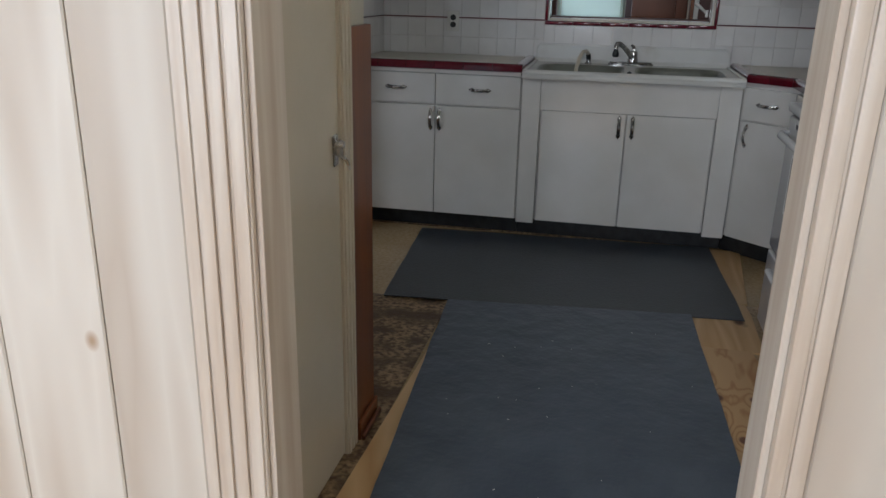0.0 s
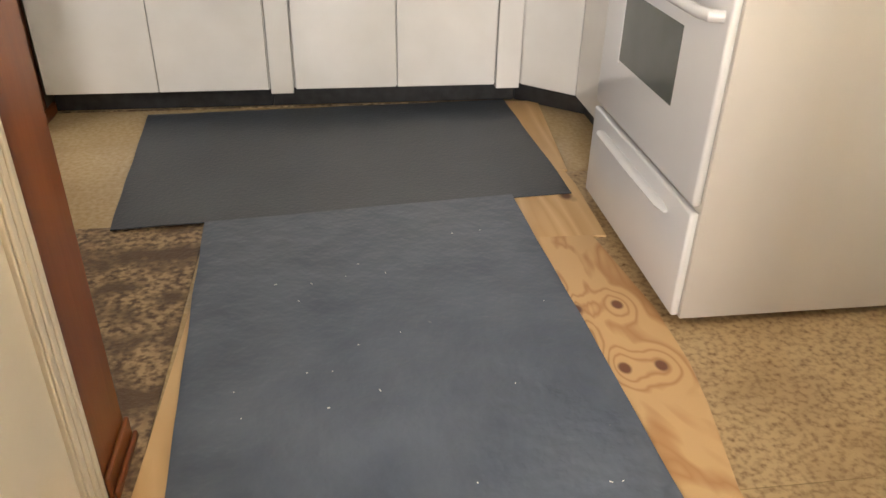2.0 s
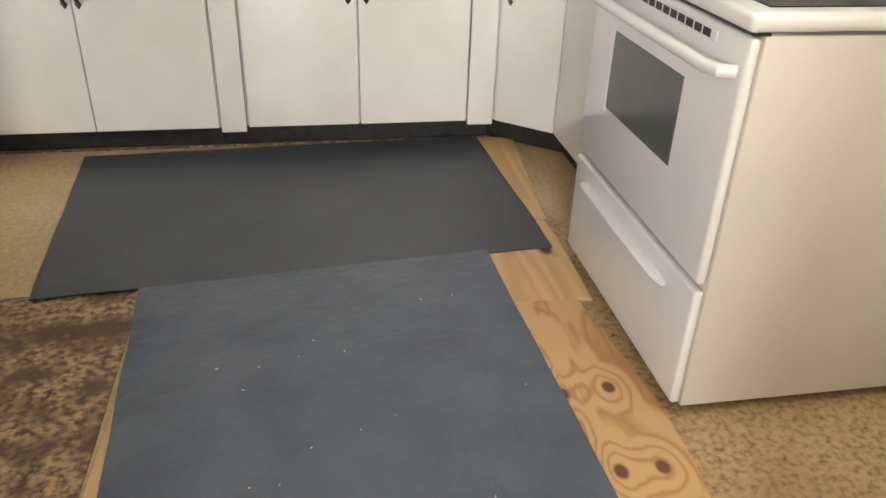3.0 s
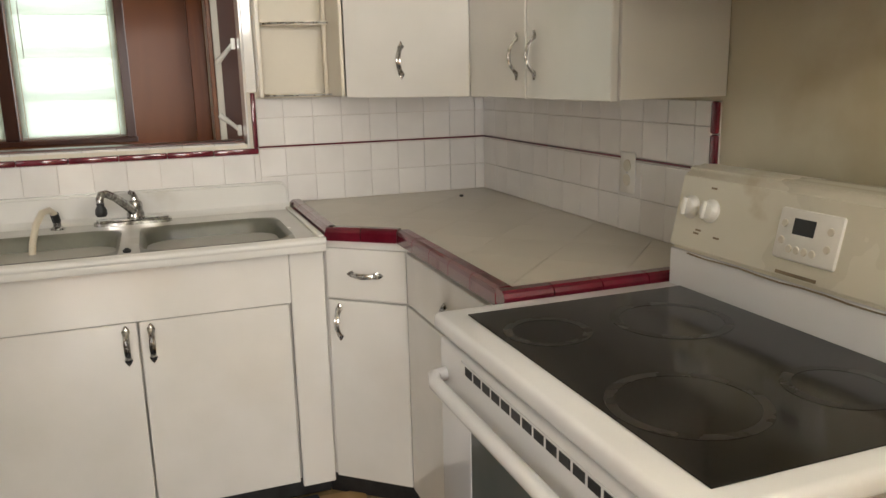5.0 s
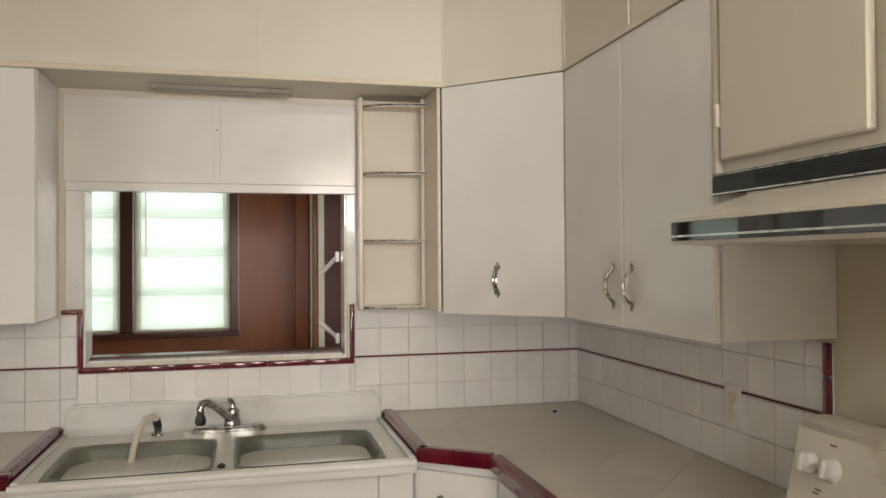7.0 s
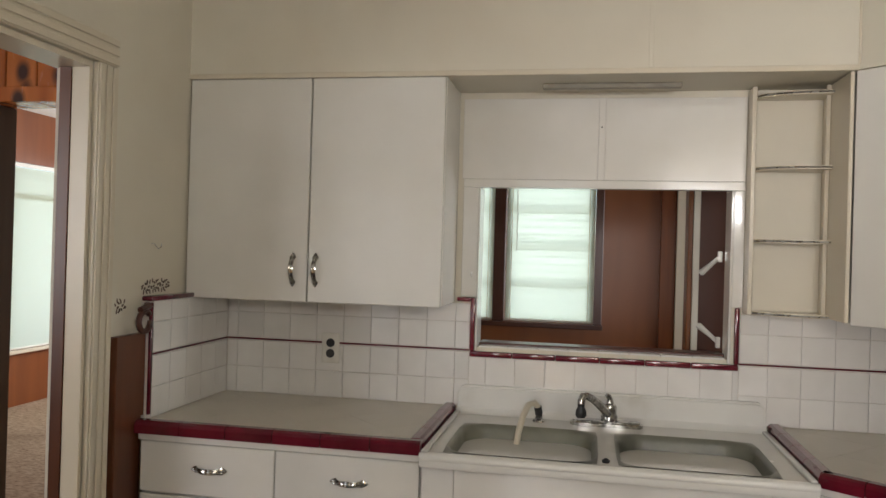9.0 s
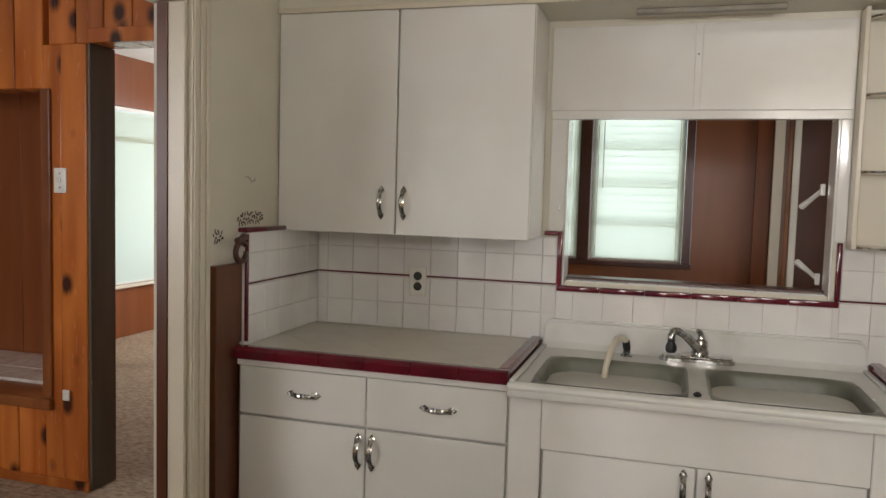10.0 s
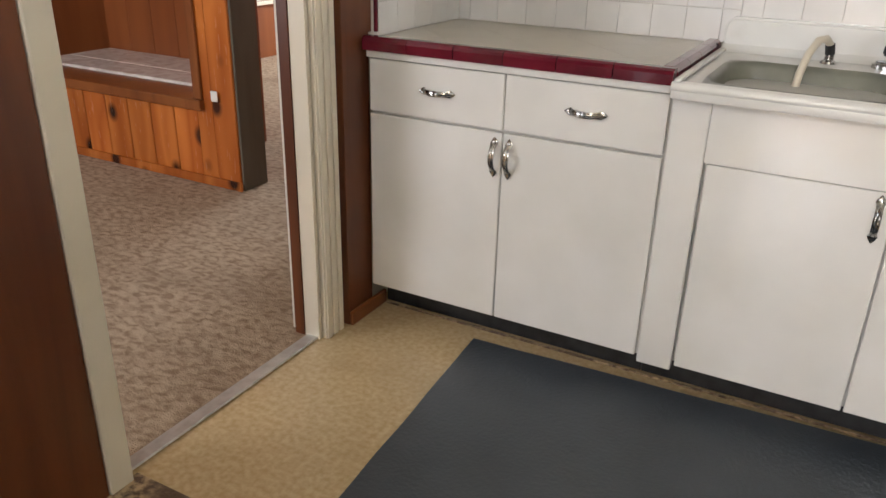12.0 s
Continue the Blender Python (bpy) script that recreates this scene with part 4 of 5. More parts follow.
def run(a, b, start):
    """Column spans of a tile run between a and b, whole tiles from start on."""
    out = []
    x = start
    while x < b - 0.004:
        lo, hi = max(a, x), min(b, x + P)
        if hi - lo > 0.012:
            out.append((lo + 0.0007, hi - 0.0007))
        x += P
    return out


def tile_piece(x0, x1, y0, y1, z0, z1):
    part("tile", B(x0, x1, y0, y1, z0, z1, 0.0011), "tile", bs)


for z0, z1 in ROWS_Z:
    for x0, x1 in run(TW + 0.010, PX0 - 0.023, -1.376) + run(PX1 + 0.034, E - 0.006, 0.5705):
        tile_piece(x0, x1, N - 0.009, N - 0.0035, z0, z1)
    for y0, y1 in run(3.341, N - 0.010, N - 0.010 - 14 * P):
        tile_piece(E - 0.009, E - 0.0035, y0, y1, z0, min(z1, 1.286))
    for y0, y1 in run(4.157, N - 0.010, 4.165 - P):
        tile_piece(TW + 0.0035, TW + 0.009, y0, y1, z0, z1)
for x0, x1 in run(PX0 - 0.022, PX1 + 0.033, -0.402):
    tile_piece(x0, x1, N - 0.009, N - 0.0035, 0.975, PZ0 - 0.036)
PL = (1.1200, 1.1258)
for x0, x1 in ((TW + 0.009, PX0 - 0.022), (PX1 + 0.033, E - 0.009)):
    part("pencil_line", B(x0, x1, N - 0.0105, N - 0.0035, *PL, 0.001), "red_tile", bs, "burgundy pencil line")
part("pencil_line", B(E - 0.0105, E - 0.0035, 3.341, N - 0.011, *PL, 0.001), "red_tile", bs, "burgundy pencil line")
part("pencil_line", B(TW + 0.0035, TW + 0.0105, 4.157, N - 0.011, *PL, 0.001), "red_tile", bs, "burgundy pencil line")
# burgundy surround of the pass-through
for i in range(6):
    w = (PX1 - PX0 + 0.053) / 6
    x = PX0 - 0.021 + i * w
    part("border_tile", B(x + 0.0006, x + w - 0.0006, N - 0.018, N - 0.0035, PZ0 - 0.034, PZ0 - 0.013, 0.004, 2), "red_tile", bs, smooth=True)
for x in (PX0 - 0.021, PX1 + 0.0155):
    part("border_tile", B(x, x + 0.0165, N - 0.018, N - 0.0035, PZ0 - 0.0125, 1.3165, 0.004, 2), "red_tile", bs, smooth=True)
part("border_tile", B(PX0 - 0.072, PX0 - 0.0215, N - 0.018, N - 0.0035, 1.301, 1.3165, 0.004, 2), "red_tile", bs, smooth=True)
part("border_tile", B(E - 0.016, E - 0.0035, 3.317, 3.340, 0.93, 1.208, 0.005, 2), "red_tile", bs, smooth=True)
part("border_tile", B(E - 0.016, E - 0.0035, 3.317, 3.340, 1.21, 1.286, 0.005, 2), "red_tile", bs, smooth=True)
part("border_tile", B(TW + 0.0035, TW + 0.015, 4.143, 4.155, 0.93, 1.29, 0.003, 2), "red_tile", bs, smooth=True)
part("border_tile", B(W + 0.0015, TW + 0.015, 4.143, 4.44, 1.2945, 1.311, 0.005, 2), "red_tile", bs, smooth=True)


def outlet(at, facing, plate="plastic", socket="black", label=""):
    x, y, z = at
    o = thing("wall_outlet", at, label, "outlet")
    rot = Matrix.Translation(at) @ Matrix.Rotation(radians(facing), 4, "Z")
    bm = B(-0.035, 0.035, -0.005, 0, -0.057, 0.057, 0.003, 2)
    bm.transform(rot)
    part("plate", bm, plate, o, smooth=True)
    for dz in (-0.02, 0.02):
        bm = lathe([(0.0165, 0), (0.0165, 0.003)], Matrix.Translation((0, -0.0045, dz)) @ Matrix.Rotation(radians(90), 4, "X"), 18)
        bm.transform(rot)
        part("socket", bm, socket, o)
    bm = lathe([(0.003, 0), (0.003, 0.0015)], Matrix.Translation((0, -0.005, 0)) @ Matrix.Rotation(radians(90), 4, "X"), 8)
    bm.transform(rot)
    part("screw", bm, "steel", o)


outlet((-0.888, N - 0.010, 1.103), 0, label="white wall outlet with two black sockets on the tiles")
outlet((E - 0.010, 3.675, 1.083), -90, "plastic", "almond", "white wall outlet with ivory sockets on the tiles")


# ---- stove ----
def stove():
    s = thing("stove", (1.05, 2.8, 0), "white freestanding electric stove with a black glass cooktop", "stove")
    y0, y1, xf, xb = 2.412, 3.185, 0.736, 1.36
    part("body", B(xf, xb, y0 + 0.002, y1 - 0.002, 0.03, 0.872, 0.004, 2), "stove_side", s, "off-white painted steel body, darkened for shade", smooth=True)
    part("leg", B(xf + 0.05, xf + 0.09, y0 + 0.04, y0 + 0.08, 0, 0.031), "black", s)
    part("leg", B(xf + 0.05, xf + 0.09, y1 - 0.08, y1 - 0.04, 0, 0.031), "black", s)
    part("leg", B(xb - 0.09, xb - 0.05, y0 + 0.04, y0 + 0.08, 0, 0.031), "black", s)
    part("leg", B(xb - 0.09, xb - 0.05, y1 - 0.08, y1 - 0.04, 0, 0.031), "black", s)
    bm = B(0.70, 1.262, y0 - 0.004, y1 + 0.004, 0.878, 0.914, 0.012, 3)
    top = part("cooktop", bm, "stove", s, smooth=True)
    part("glass", B(0.752, 1.235, 2.448, 3.135, 0.9145, 0.9165, 0.0008), "black_glass", top, "black ceramic cooktop glass")
    for cx, cy, r in ((0.87, 2.64, 0.112), (0.842, 2.985, 0.078), (1.10, 2.60, 0.08), (1.075, 2.95, 0.108)):
        bm = bmesh.new()
        for r0, r1 in ((r - 0.016, r),):
            ring = [[bm.verts.new((cx + q * math.cos(a), cy + q * math.sin(a), 0.9169)) for a in (2 * math.pi * k / 36 for k in range(36))] for q in (r0, r1)]
            for k in range(36):
                bm.faces.new((ring[0][k], ring[1][k], ring[1][(k + 1) % 36], ring[0][(k + 1) % 36]))
        part("burner_ring", bm, "ring", top)
    part("seal", B(xf - 0.02, xf + 0.01, y0 + 0.004, y1 - 0.004, 0.872, 0.879), "black", s)
    door = part("oven_door", B(xf - 0.026, xf - 0.002, y0 + 0.003, y1 - 0.003, 0.355, 0.868, 0.010, 3), "stove", s, smooth=True)
    part("window", B(xf - 0.0285, xf - 0.025, 2.63, 3.02, 0.535, 0.735, 0.001), "oven_glass", door, "grey oven window glass")
    fr = B(xf - 0.0295, xf - 0.0255, 3.0205, 3.03, 0.525, 0.745, 0.001)
    part("window_frame", fr, "stove", door)
    part("vent", B(xf - 0.0285, xf - 0.025, y0 + 0.12, y1 - 0.12, 0.832, 0.854, 0.0005), "stove", door)
    n = 13
    for i in range(n):
        w = (y1 - y0 - 0.28) / n
        a = y0 + 0.14 + i * w
        part("vent_slot", B(xf - 0.0295, xf - 0.0284, a + 0.004, a + w - 0.004, 0.835, 0.851), "black", door)
    bm = tube([(xf - 0.024, y0 + 0.035, 0.80), (xf - 0.052, y0 + 0.045, 0.80), (xf - 0.062, y0 + 0.08, 0.80), (xf - 0.062, y1 - 0.08, 0.80), (xf - 0.052, y1 - 0.045, 0.80), (xf - 0.024, y1 - 0.035, 0.80)], [(0.014, 0.014)] * 6, 12)
    part("handle", bm, "stove", door, "white bar handle", smooth=True)
    dr = part("drawer", B(xf - 0.026, xf - 0.002, y0 + 0.003, y1 - 0.003, 0.04, 0.340, 0.008, 3), "stove", s, smooth=True)
    bm = tube([(xf - 0.026, y0 + 0.13, 0.283), (xf - 0.031, y0 + 0.16, 0.286), (xf - 0.033, 2.8, 0.287), (xf - 0.031, y1 - 0.12, 0.286), (xf - 0.026, y1 - 0.09, 0.283)], [(0.014, 0.004), (0.02, 0.008), (0.022, 0.008), (0.02, 0.008), (0.014, 0.004)], 12)
    part("drawer_grip", bm, "stove", dr, smooth=True)
    # control panel
    m = Matrix(((1, 0, 0, 0), (0, 0, 1, 0), (0, 1, 0, 0), (0, 0, 0, 1)))
    prof = [(1.232, 0.99), (1.39, 0.99), (1.39, 1.135), (1.36, 1.16), (1.30, 1.166), (1.268, 1.155)]
    bm = prism(prof, y0 + 0.0, y1 - 0.0, matrix=m)
    bmesh.ops.recalc_face_normals(bm, faces=bm.faces)
    bmesh.ops.bevel(bm, geom=list(bm.edges), offset=0.012, segments=3, affect="EDGES")
    back = part("control_panel", bm, "almond", s, "almond control panel", smooth=True)
    bm = B(1.236, 1.38, y0 + 0.01, y1 - 0.01, 0.8785, 0.992, 0.004, 2)
    part("riser", bm, "stove", s, smooth=True)
    slope = Vector((1.268 - 1.232, 0, 1.155 - 0.99)).normalized()
    nrm = Vector((-slope.z, 0, slope.x))

    def on_panel(y, h, out=0.0):
        p = Vector((1.232, y, 0.99)) + slope * h + nrm * out
        r = Matrix((( 0, slope.x, nrm.x, p.x), (-1, slope.y, nrm.y, p.y), (0, slope.z, nrm.z, p.z), (0, 0, 0, 1)))
        return r

    for y in (3.130, 3.070, 2.545, 2.485):
        bm = lathe([(0.024, 0), (0.024, 0.004), (0.020, 0.008), (0.018, 0.016), (0.015, 0.018)], on_panel(y, 0.095), 20)
        k = part("knob", bm, "plastic", back, "white round control knob", smooth=True)
        g = B(-0.004, 0.004, -0.018, 0.018, 0.0165, 0.025, 0.002)
        g.transform(on_panel(y, 0.095))
        part("grip", g, "plastic", k)
    for y, h in ((3.075, 0.14), (3.10, 0.045), (3.04, 0.045), (3.095, 0.052)):
        bm = B(-0.008, 0.008, -0.002, 0.002, 0, 0.0008)
        bm.transform(on_panel(y, h, 0.0005))
        part("marking", bm, "grime", back)
    bm = B(-0.068, 0.068, -0.045, 0.045, -0.004, 0.006, 0.005, 2)
    bm.transform(on_panel(2.822, 0.087))
    bez = part("clock_panel", bm, "plastic", back, "pale clock and timer panel", smooth=True)
    part("grime_line", tube([(1.2325, y0 + 0.05 + 0.05 * k, 0.9905 - 0.0015 * math.sin(k * 1.7)) for k in range(14)], [(0.0016 + 0.0012 * math.sin(k * 2.3) ** 2, 0.0016) for k in range(14)], 6), "grime", back, "brown grease line below the panel")
    bar = B(-0.045, 0.045, -0.003, 0.003, 0, 0.001)
    bar.transform(on_panel(2.83, 0.018, 0.0005))
    part("marking", bar, "grime", back)
    bm = B(-0.023, 0.023, -0.014, 0.014, 0.006, 0.0072)
    bm.transform(on_panel(2.83, 0.102))
    part("display", bm, "black", bez, "dark timer display")
    for i, (dy, dh) in enumerate(((0.075, 0.02), (0.075, -0.015), (0.045, -0.03), (0.02, -0.03), (-0.005, -0.03), (-0.03, -0.03), (-0.07, 0.02), (-0.07, -0.015))):
        bm = lathe([(0.007, 0.006), (0.006, 0.008)], on_panel(2.822 + dy * 0.68, 0.087 + dh * 0.85), 10)
        part("button", bm, "hood", bez)


stove()


# ---- hood ----
def hood():
    h = thing("range_hood", (1.2, 2.8, 1.5), "bisque range hood with black glass strips, mounted above the stove", "range hood")
    y0, y1 = 2.42, 3.175
    m = Matrix(((1, 0, 0, 0), (0, 0, 1, 0), (0, 1, 0, 0), (0, 0, 0, 1)))
    bm = prism([(0.985, 1.503), (0.985, 1.552), (1.155, 1.602), (1.155, 1.654), (E - 0.004, 1.654), (E - 0.004, 1.503)], y0, y1, matrix=m)
    bmesh.ops.recalc_face_normals(bm, faces=bm.faces)
    bmesh.ops.bevel(bm, geom=list(bm.edges), offset=0.004, segments=2, affect="EDGES")
    part("shell", bm, "hood", h, smooth=True)
    part("glass_strip", B(0.981, 0.986, y0 + 0.012, y1 - 0.012, 1.510, 1.545, 0.001), "hood_glass", h, "black glass strip")
    part("bright_line", B(0.979, 0.9815, y0 + 0.012, y1 - 0.014, 1.517, 1.5205), "steel", h, "thin steel line")
    g = part("vent_grille", B(1.150, 1.156, y0 + 0.004, y1 + 0.108, 1.607, 1.652), "black", h, "black vent grille")
    part("bright_line", B(1.147, 1.1505, y0 + 0.004, y1 + 0.106, 1.609, 1.612), "steel", g)
    part("bright_line", B(1.147, 1.1505, y0 + 0.004, y1 + 0.106, 1.648, 1.650), "steel", g)
    for i in range(6):
        z = 1.616 + i * 0.005
        part("slat", B(1.146, 1.1505, y0 + 0.01, y1 - 0.04, z, z + 0.0025), "black", g)


hood()

# ---- doorway to the living room ----
dw = thing("door_casing", (W, 3.5, 0), "cream painted moulded casing round the living room doorway", "door casing")


def moulded(x, y0, y1, z0, z1, out, along="z"):
    """A casing board on a wall of constant x with three ridges; out: the way it stands off."""
    bm = B(min(x, x + out * 0.016), max(x, x + out * 0.016), y0, y1, z0, z1, 0.002)
    n = 3
    for i in range(n):
        if along == "z":
            w = (y1 - y0) / n
            a = y0 + i * w
            box(bm, min(x + out * 0.0161, x + out * 0.022), max(x + out * 0.0161, x + out * 0.022), a + 0.004, a + w - 0.004, z0, z1 - 0.002, 0.002)
        else:
            w = (z1 - z0) / n
            a = z0 + i * w
            box(bm, min(x + out * 0.0161, x + out * 0.022), max(x + out * 0.0161, x + out * 0.022), y0, y1, a + 0.004, a + w - 0.004, 0.002)
    return bm


part("side_casing", moulded(W + 0.001, DY1 - 0.004, DY1 + 0.088, 0, DZ - 0.001, 1), "trim", dw)
part("side_casing", B(W + 0.001, W + 0.024, DY0 - 0.060, DY0 + 0.004, 0, DZ - 0.001, 0.003), "trim", dw)
part("head_casing", moulded(W + 0.001, DY0 - 0.058, DY1 + 0.088, DZ, DZ + 0.085, 1, "y"), "trim", dw)
part("jamb", B(W - 0.056, W, DY1 - 0.02, DY1 - 0.0045, 0, DZ - 0.02, 0.001), "trim", dw)
part("jamb_edge", B(W - 0.093, W - 0.0565, DY1 - 0.024, DY1 - 0.0045, 0, DZ - 0.02, 0.001), "redwood_shaded", dw, "red-brown wooden jamb edge")
part("jamb", B(W - 0.119, W, DY0 + 0.0045, DY0 + 0.015, 0, DZ - 0.02, 0.001), "trim", dw)
part("jamb", B(W - 0.119, W, DY0 + 0.0045, DY1 - 0.0045, DZ - 0.0195, DZ - 0.001, 0.001), "trim", dw)
solid("trim", B(W - 0.05, W - 0.005, DY0 + 0.001, DY1 - 0.001, 0.001, 0.009, 0.003), "alum", label="metal threshold strip at the carpet", category="threshold")

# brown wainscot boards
solid("trim", B(W + 0.001, W + 0.026, 3.982, 4.121, 0, 1.195, 0.002), "redwood_shaded", label="red-brown wainscot board between casing and cabinet", category="wainscot")
solid("trim", B(W + 0.001, W + 0.022, 4.122, 4.142, 0.93, 1.195, 0.002), "redwood_shaded", label="red-brown wainscot board beside the tiles", category="wainscot")
solid("trim", B(W + 0.001, W + 0.018, 2.24, DY0 - 0.062, 0, TOP - 0.01, 0.002), "redwood_shaded", label="red-brown wood panelling beside the living room doorway", category="wainscot")
solid("trim", B(-0.614, -0.597, 1.988, 2.152, 0, 1.19, 0.002), "redwood", label="red-brown wainscot board at the end of the short wall", category="wainscot")
solid("trim", B(-0.74, -0.6, 2.1525, 2.166, 0, 1.19, 0.002), "redwood", label="red-brown wainscot end of the short wall", category="wainscot")
bm = B(-0.5965, -0.586, 1.988, 2.164, 0, 0.06, 0.004, 2)
box(bm, -0.5855, -0.574, 1.988, 2.164, 0, 0.022, 0.006, 3)
solid("baseboard", bm, "redwood_y", label="red-brown shoe moulding at the floor", category="baseboard")

# closet door and casing on the way in
cd = thing("closet_door", (-0.61, 1.6, 0), "plain cream painted flush door with a broken latch, closed", "door")
slab = part("slab", B(-0.6145, -0.606, 1.222, 1.906, 0.012, 2.02, 0.002), "paint", cd)
bm = B(-0.6055, -0.600, 1.860, 1.890, 0.86, 0.94, 0.003)
box(bm, -0.600, -0.585, 1.867, 1.883, 0.885, 0.925, 0.004)
lathe([(0.012, 0), (0.012, 0.012), (0.008, 0.02)], Matrix.Translation((-0.6, 1.875, 0.915)) @ Matrix.Rotation(radians(90), 4, "Y"), 14, bm)
tube([(-0.594, 1.875, 0.89), (-0.578, 1.887, 0.872), (-0.572, 1.893, 0.85)], [0.005, 0.005, 0.004], 8, bm)
part("latch", bm, "steel", slab, "tarnished metal latch without a knob", smooth=True)
bm = moulded(-0.6145, 1.909, 1.986, 0, 2.06, 1)
part("side_casing", bm, "trim", cd)

# entry doorway: jambs and whitewashed casing towards the entry room
en = thing("door_casing", (-0.07, 1.12, 0), "whitewashed ribbed casing round the entry doorway", "door casing")


def ribbed(x0, x1, z0, z1, y, along="z"):
    bm = B(x0, x1, y - 0.014, y, z0, z1, 0.002)
    n = 4
    span = (x1 - x0) if along == "z" else (z1 - z0)
    for i in range(n):
        w = span / n
        depth = 0.008 - 0.002 * abs(i - 1.5)
        if along == "z":
            box(bm, x0 + i * w + 0.003, x0 + (i + 1) * w - 0.003, y - 0.014 - depth, y - 0.0141, z0, z1, 0.003, 2)
        else:
            box(bm, x0, x1, y - 0.014 - depth, y - 0.0141, z0 + i * w + 0.003, z0 + (i + 1) * w - 0.003, 0.003, 2)
    return bm


part("side_casing", ribbed(EX0 - 0.110, EX0 + 0.002, 0, 2.04, 1.108), "casing", en, smooth=True)
bm = B(EX1 - 0.002, EX1 + 0.020, 1.086, 1.108, 0, 2.04, 0.004, 2)
box(bm, EX1 + 0.0205, EX1 + 0.026, 1.094, 1.108, 0, 2.04, 0.002, 2)
box(bm, EX1 + 0.0265, EX1 + 0.049, 1.092, 1.108, 0, 2.04, 0.002, 2)
part("side_casing", bm, "casing", en, smooth=True)
part("head_casing", ribbed(EX0 - 0.110, EX1 + 0.049, 2.041, 2.13, 1.108, "x"), "casing", en, smooth=True)
part("jamb", B(EX0 + 0.0005, EX0 + 0.012, 1.109, S, 0, 2.039, 0.001), "casing", en)
part("jamb", B(EX1 - 0.012, EX1 - 0.0005, 1.109, S, 0, 2.039, 0.001), "casing", en)
part("jamb", B(EX0 + 0.0125, EX1 - 0.0125, 1.109, S, 2.027, 2.0395, 0.001), "casing", en)

pn = thing("entry_panelling", (0, 1.11, 0), "whitewashed vertical plank panelling beside the entry doorway", "panelling")
edges = [-2.6, -2.4, -2.2, -2.0, -1.8, -1.6, -1.36, -1.14, -0.93, -0.728, EX0 - 0.112]
for a, b in zip(edges, edges[1:]):
    part("plank", B(a + 0.0015, b - 0.0015, 1.1005, 1.1245 if a > -0.735 else 1.118, 0, TOP - 0.002, 0.003), "whitewash", pn)
edges = [EX1 + 0.051, 0.56, 0.68, 0.78, 0.96, 1.14, 1.32, 1.5, 1.7, 1.9, 2.1, 2.2]
for a, b in zip(edges, edges[1:]):
    part("plank", B(a + 0.0015, b - 0.0015, 1.1005, 1.1245, 0, TOP - 0.002, 0.003), "whitewash", pn)

# ---- floor boards and mats ----
def board(name, outline, z0, z1, material, label, category="board"):
    bm = prism(outline, z0, z1, 0.001)
    return part(name, bm, material, None, label, category)


board("plywood_board", [(-0.575, 1.3), (-0.42, 1.3), (-0.46, 2.93), (-0.522, 2.95)], 0.004, 0.010, "ply", "pine plywood strip under the edge of the mat")
board("plywood_board", [(0.40, 1.3), (0.615, 1.3), (0.641, 1.87), (0.688, 2.12), (0.706, 2.27), (0.707, 2.50), (0.657, 2.910), (0.40, 2.914)], 0.001, 0.010, "ply_knots", "knotty pine plywood board beside the mat")
board("plywood_board", [(0.40, 2.918), (0.702, 2.905), (0.71, 3.283), (0.70, 3.40), (0.40, 3.40)], 0.001, 0.009, "ply", "short square pine plywood piece beside the stove")
board("plywood_board", [(0.58, 3.404), (0.712, 3.404), (0.78, 4.155), (0.58, 4.17)], 0.001, 0.009, "ply", "narrow pine plywood strip beside the corner cabinet")


def mat(name, corners, z0, thick, material, label, bumps):
    bm = bmesh.new()
    nx, ny = 24, 30
    grid = []
    rng = random.Random(5)
    for j in range(ny + 1):
        row = []
        for i in range(nx + 1):
            u, v = i / nx, j / ny
            p = [(1 - u) * (1 - v) * corners[0][k] + u * (1 - v) * corners[1][k] + u * v * corners[2][k] + (1 - u) * v * corners[3][k] for k in range(2)]
            w = bumps * (noise.noise(Vector((p[0] * 3, p[1] * 3, 1))) ** 2)
            if i in (0, nx) or j in (0, ny):
                w = 0
                q = noise.noise(Vector((p[0] * 5, p[1] * 5, 4))) * 0.005
                p = [p[0] + q, p[1] + q]
            row.append(bm.verts.new((p[0], p[1], z0 + thick + w)))
        grid.append(row)
    for j in range(ny):
        for i in range(nx):
            bm.faces.new((grid[j][i], grid[j][i + 1], grid[j + 1][i + 1], grid[j + 1][i]))
    r = bmesh.ops.extrude_edge_only(bm, edges=[e for e in bm.edges if e.is_boundary])
    for v in (g for g in r["geom"] if isinstance(g, bmesh.types.BMVert)):
        v.co.z = z0
    bmesh.ops.contextual_create(bm, geom=[e for e in bm.edges if e.is_boundary])
    bmesh.ops.recalc_face_normals(bm, faces=bm.faces)
    return part(name, bm, material, None, label, "mat", smooth=True)


mat("floor_mat", [(-0.84, 3.080), (0.674, 3.205), (0.626, 4.170), (-0.918, 4.092)], 0.0105, 0.004, "mat_dark", "dark grey rubber floor mat in front of the sink", 0.004)
mat("floor_mat", [(-0.445, 1.30), (0.54, 1.30), (0.458, 3.198), (-0.556, 3.094)], 0.0165, 0.004, "mat", "worn blue-grey rubber floor mat with pale scuffs", 0.006)

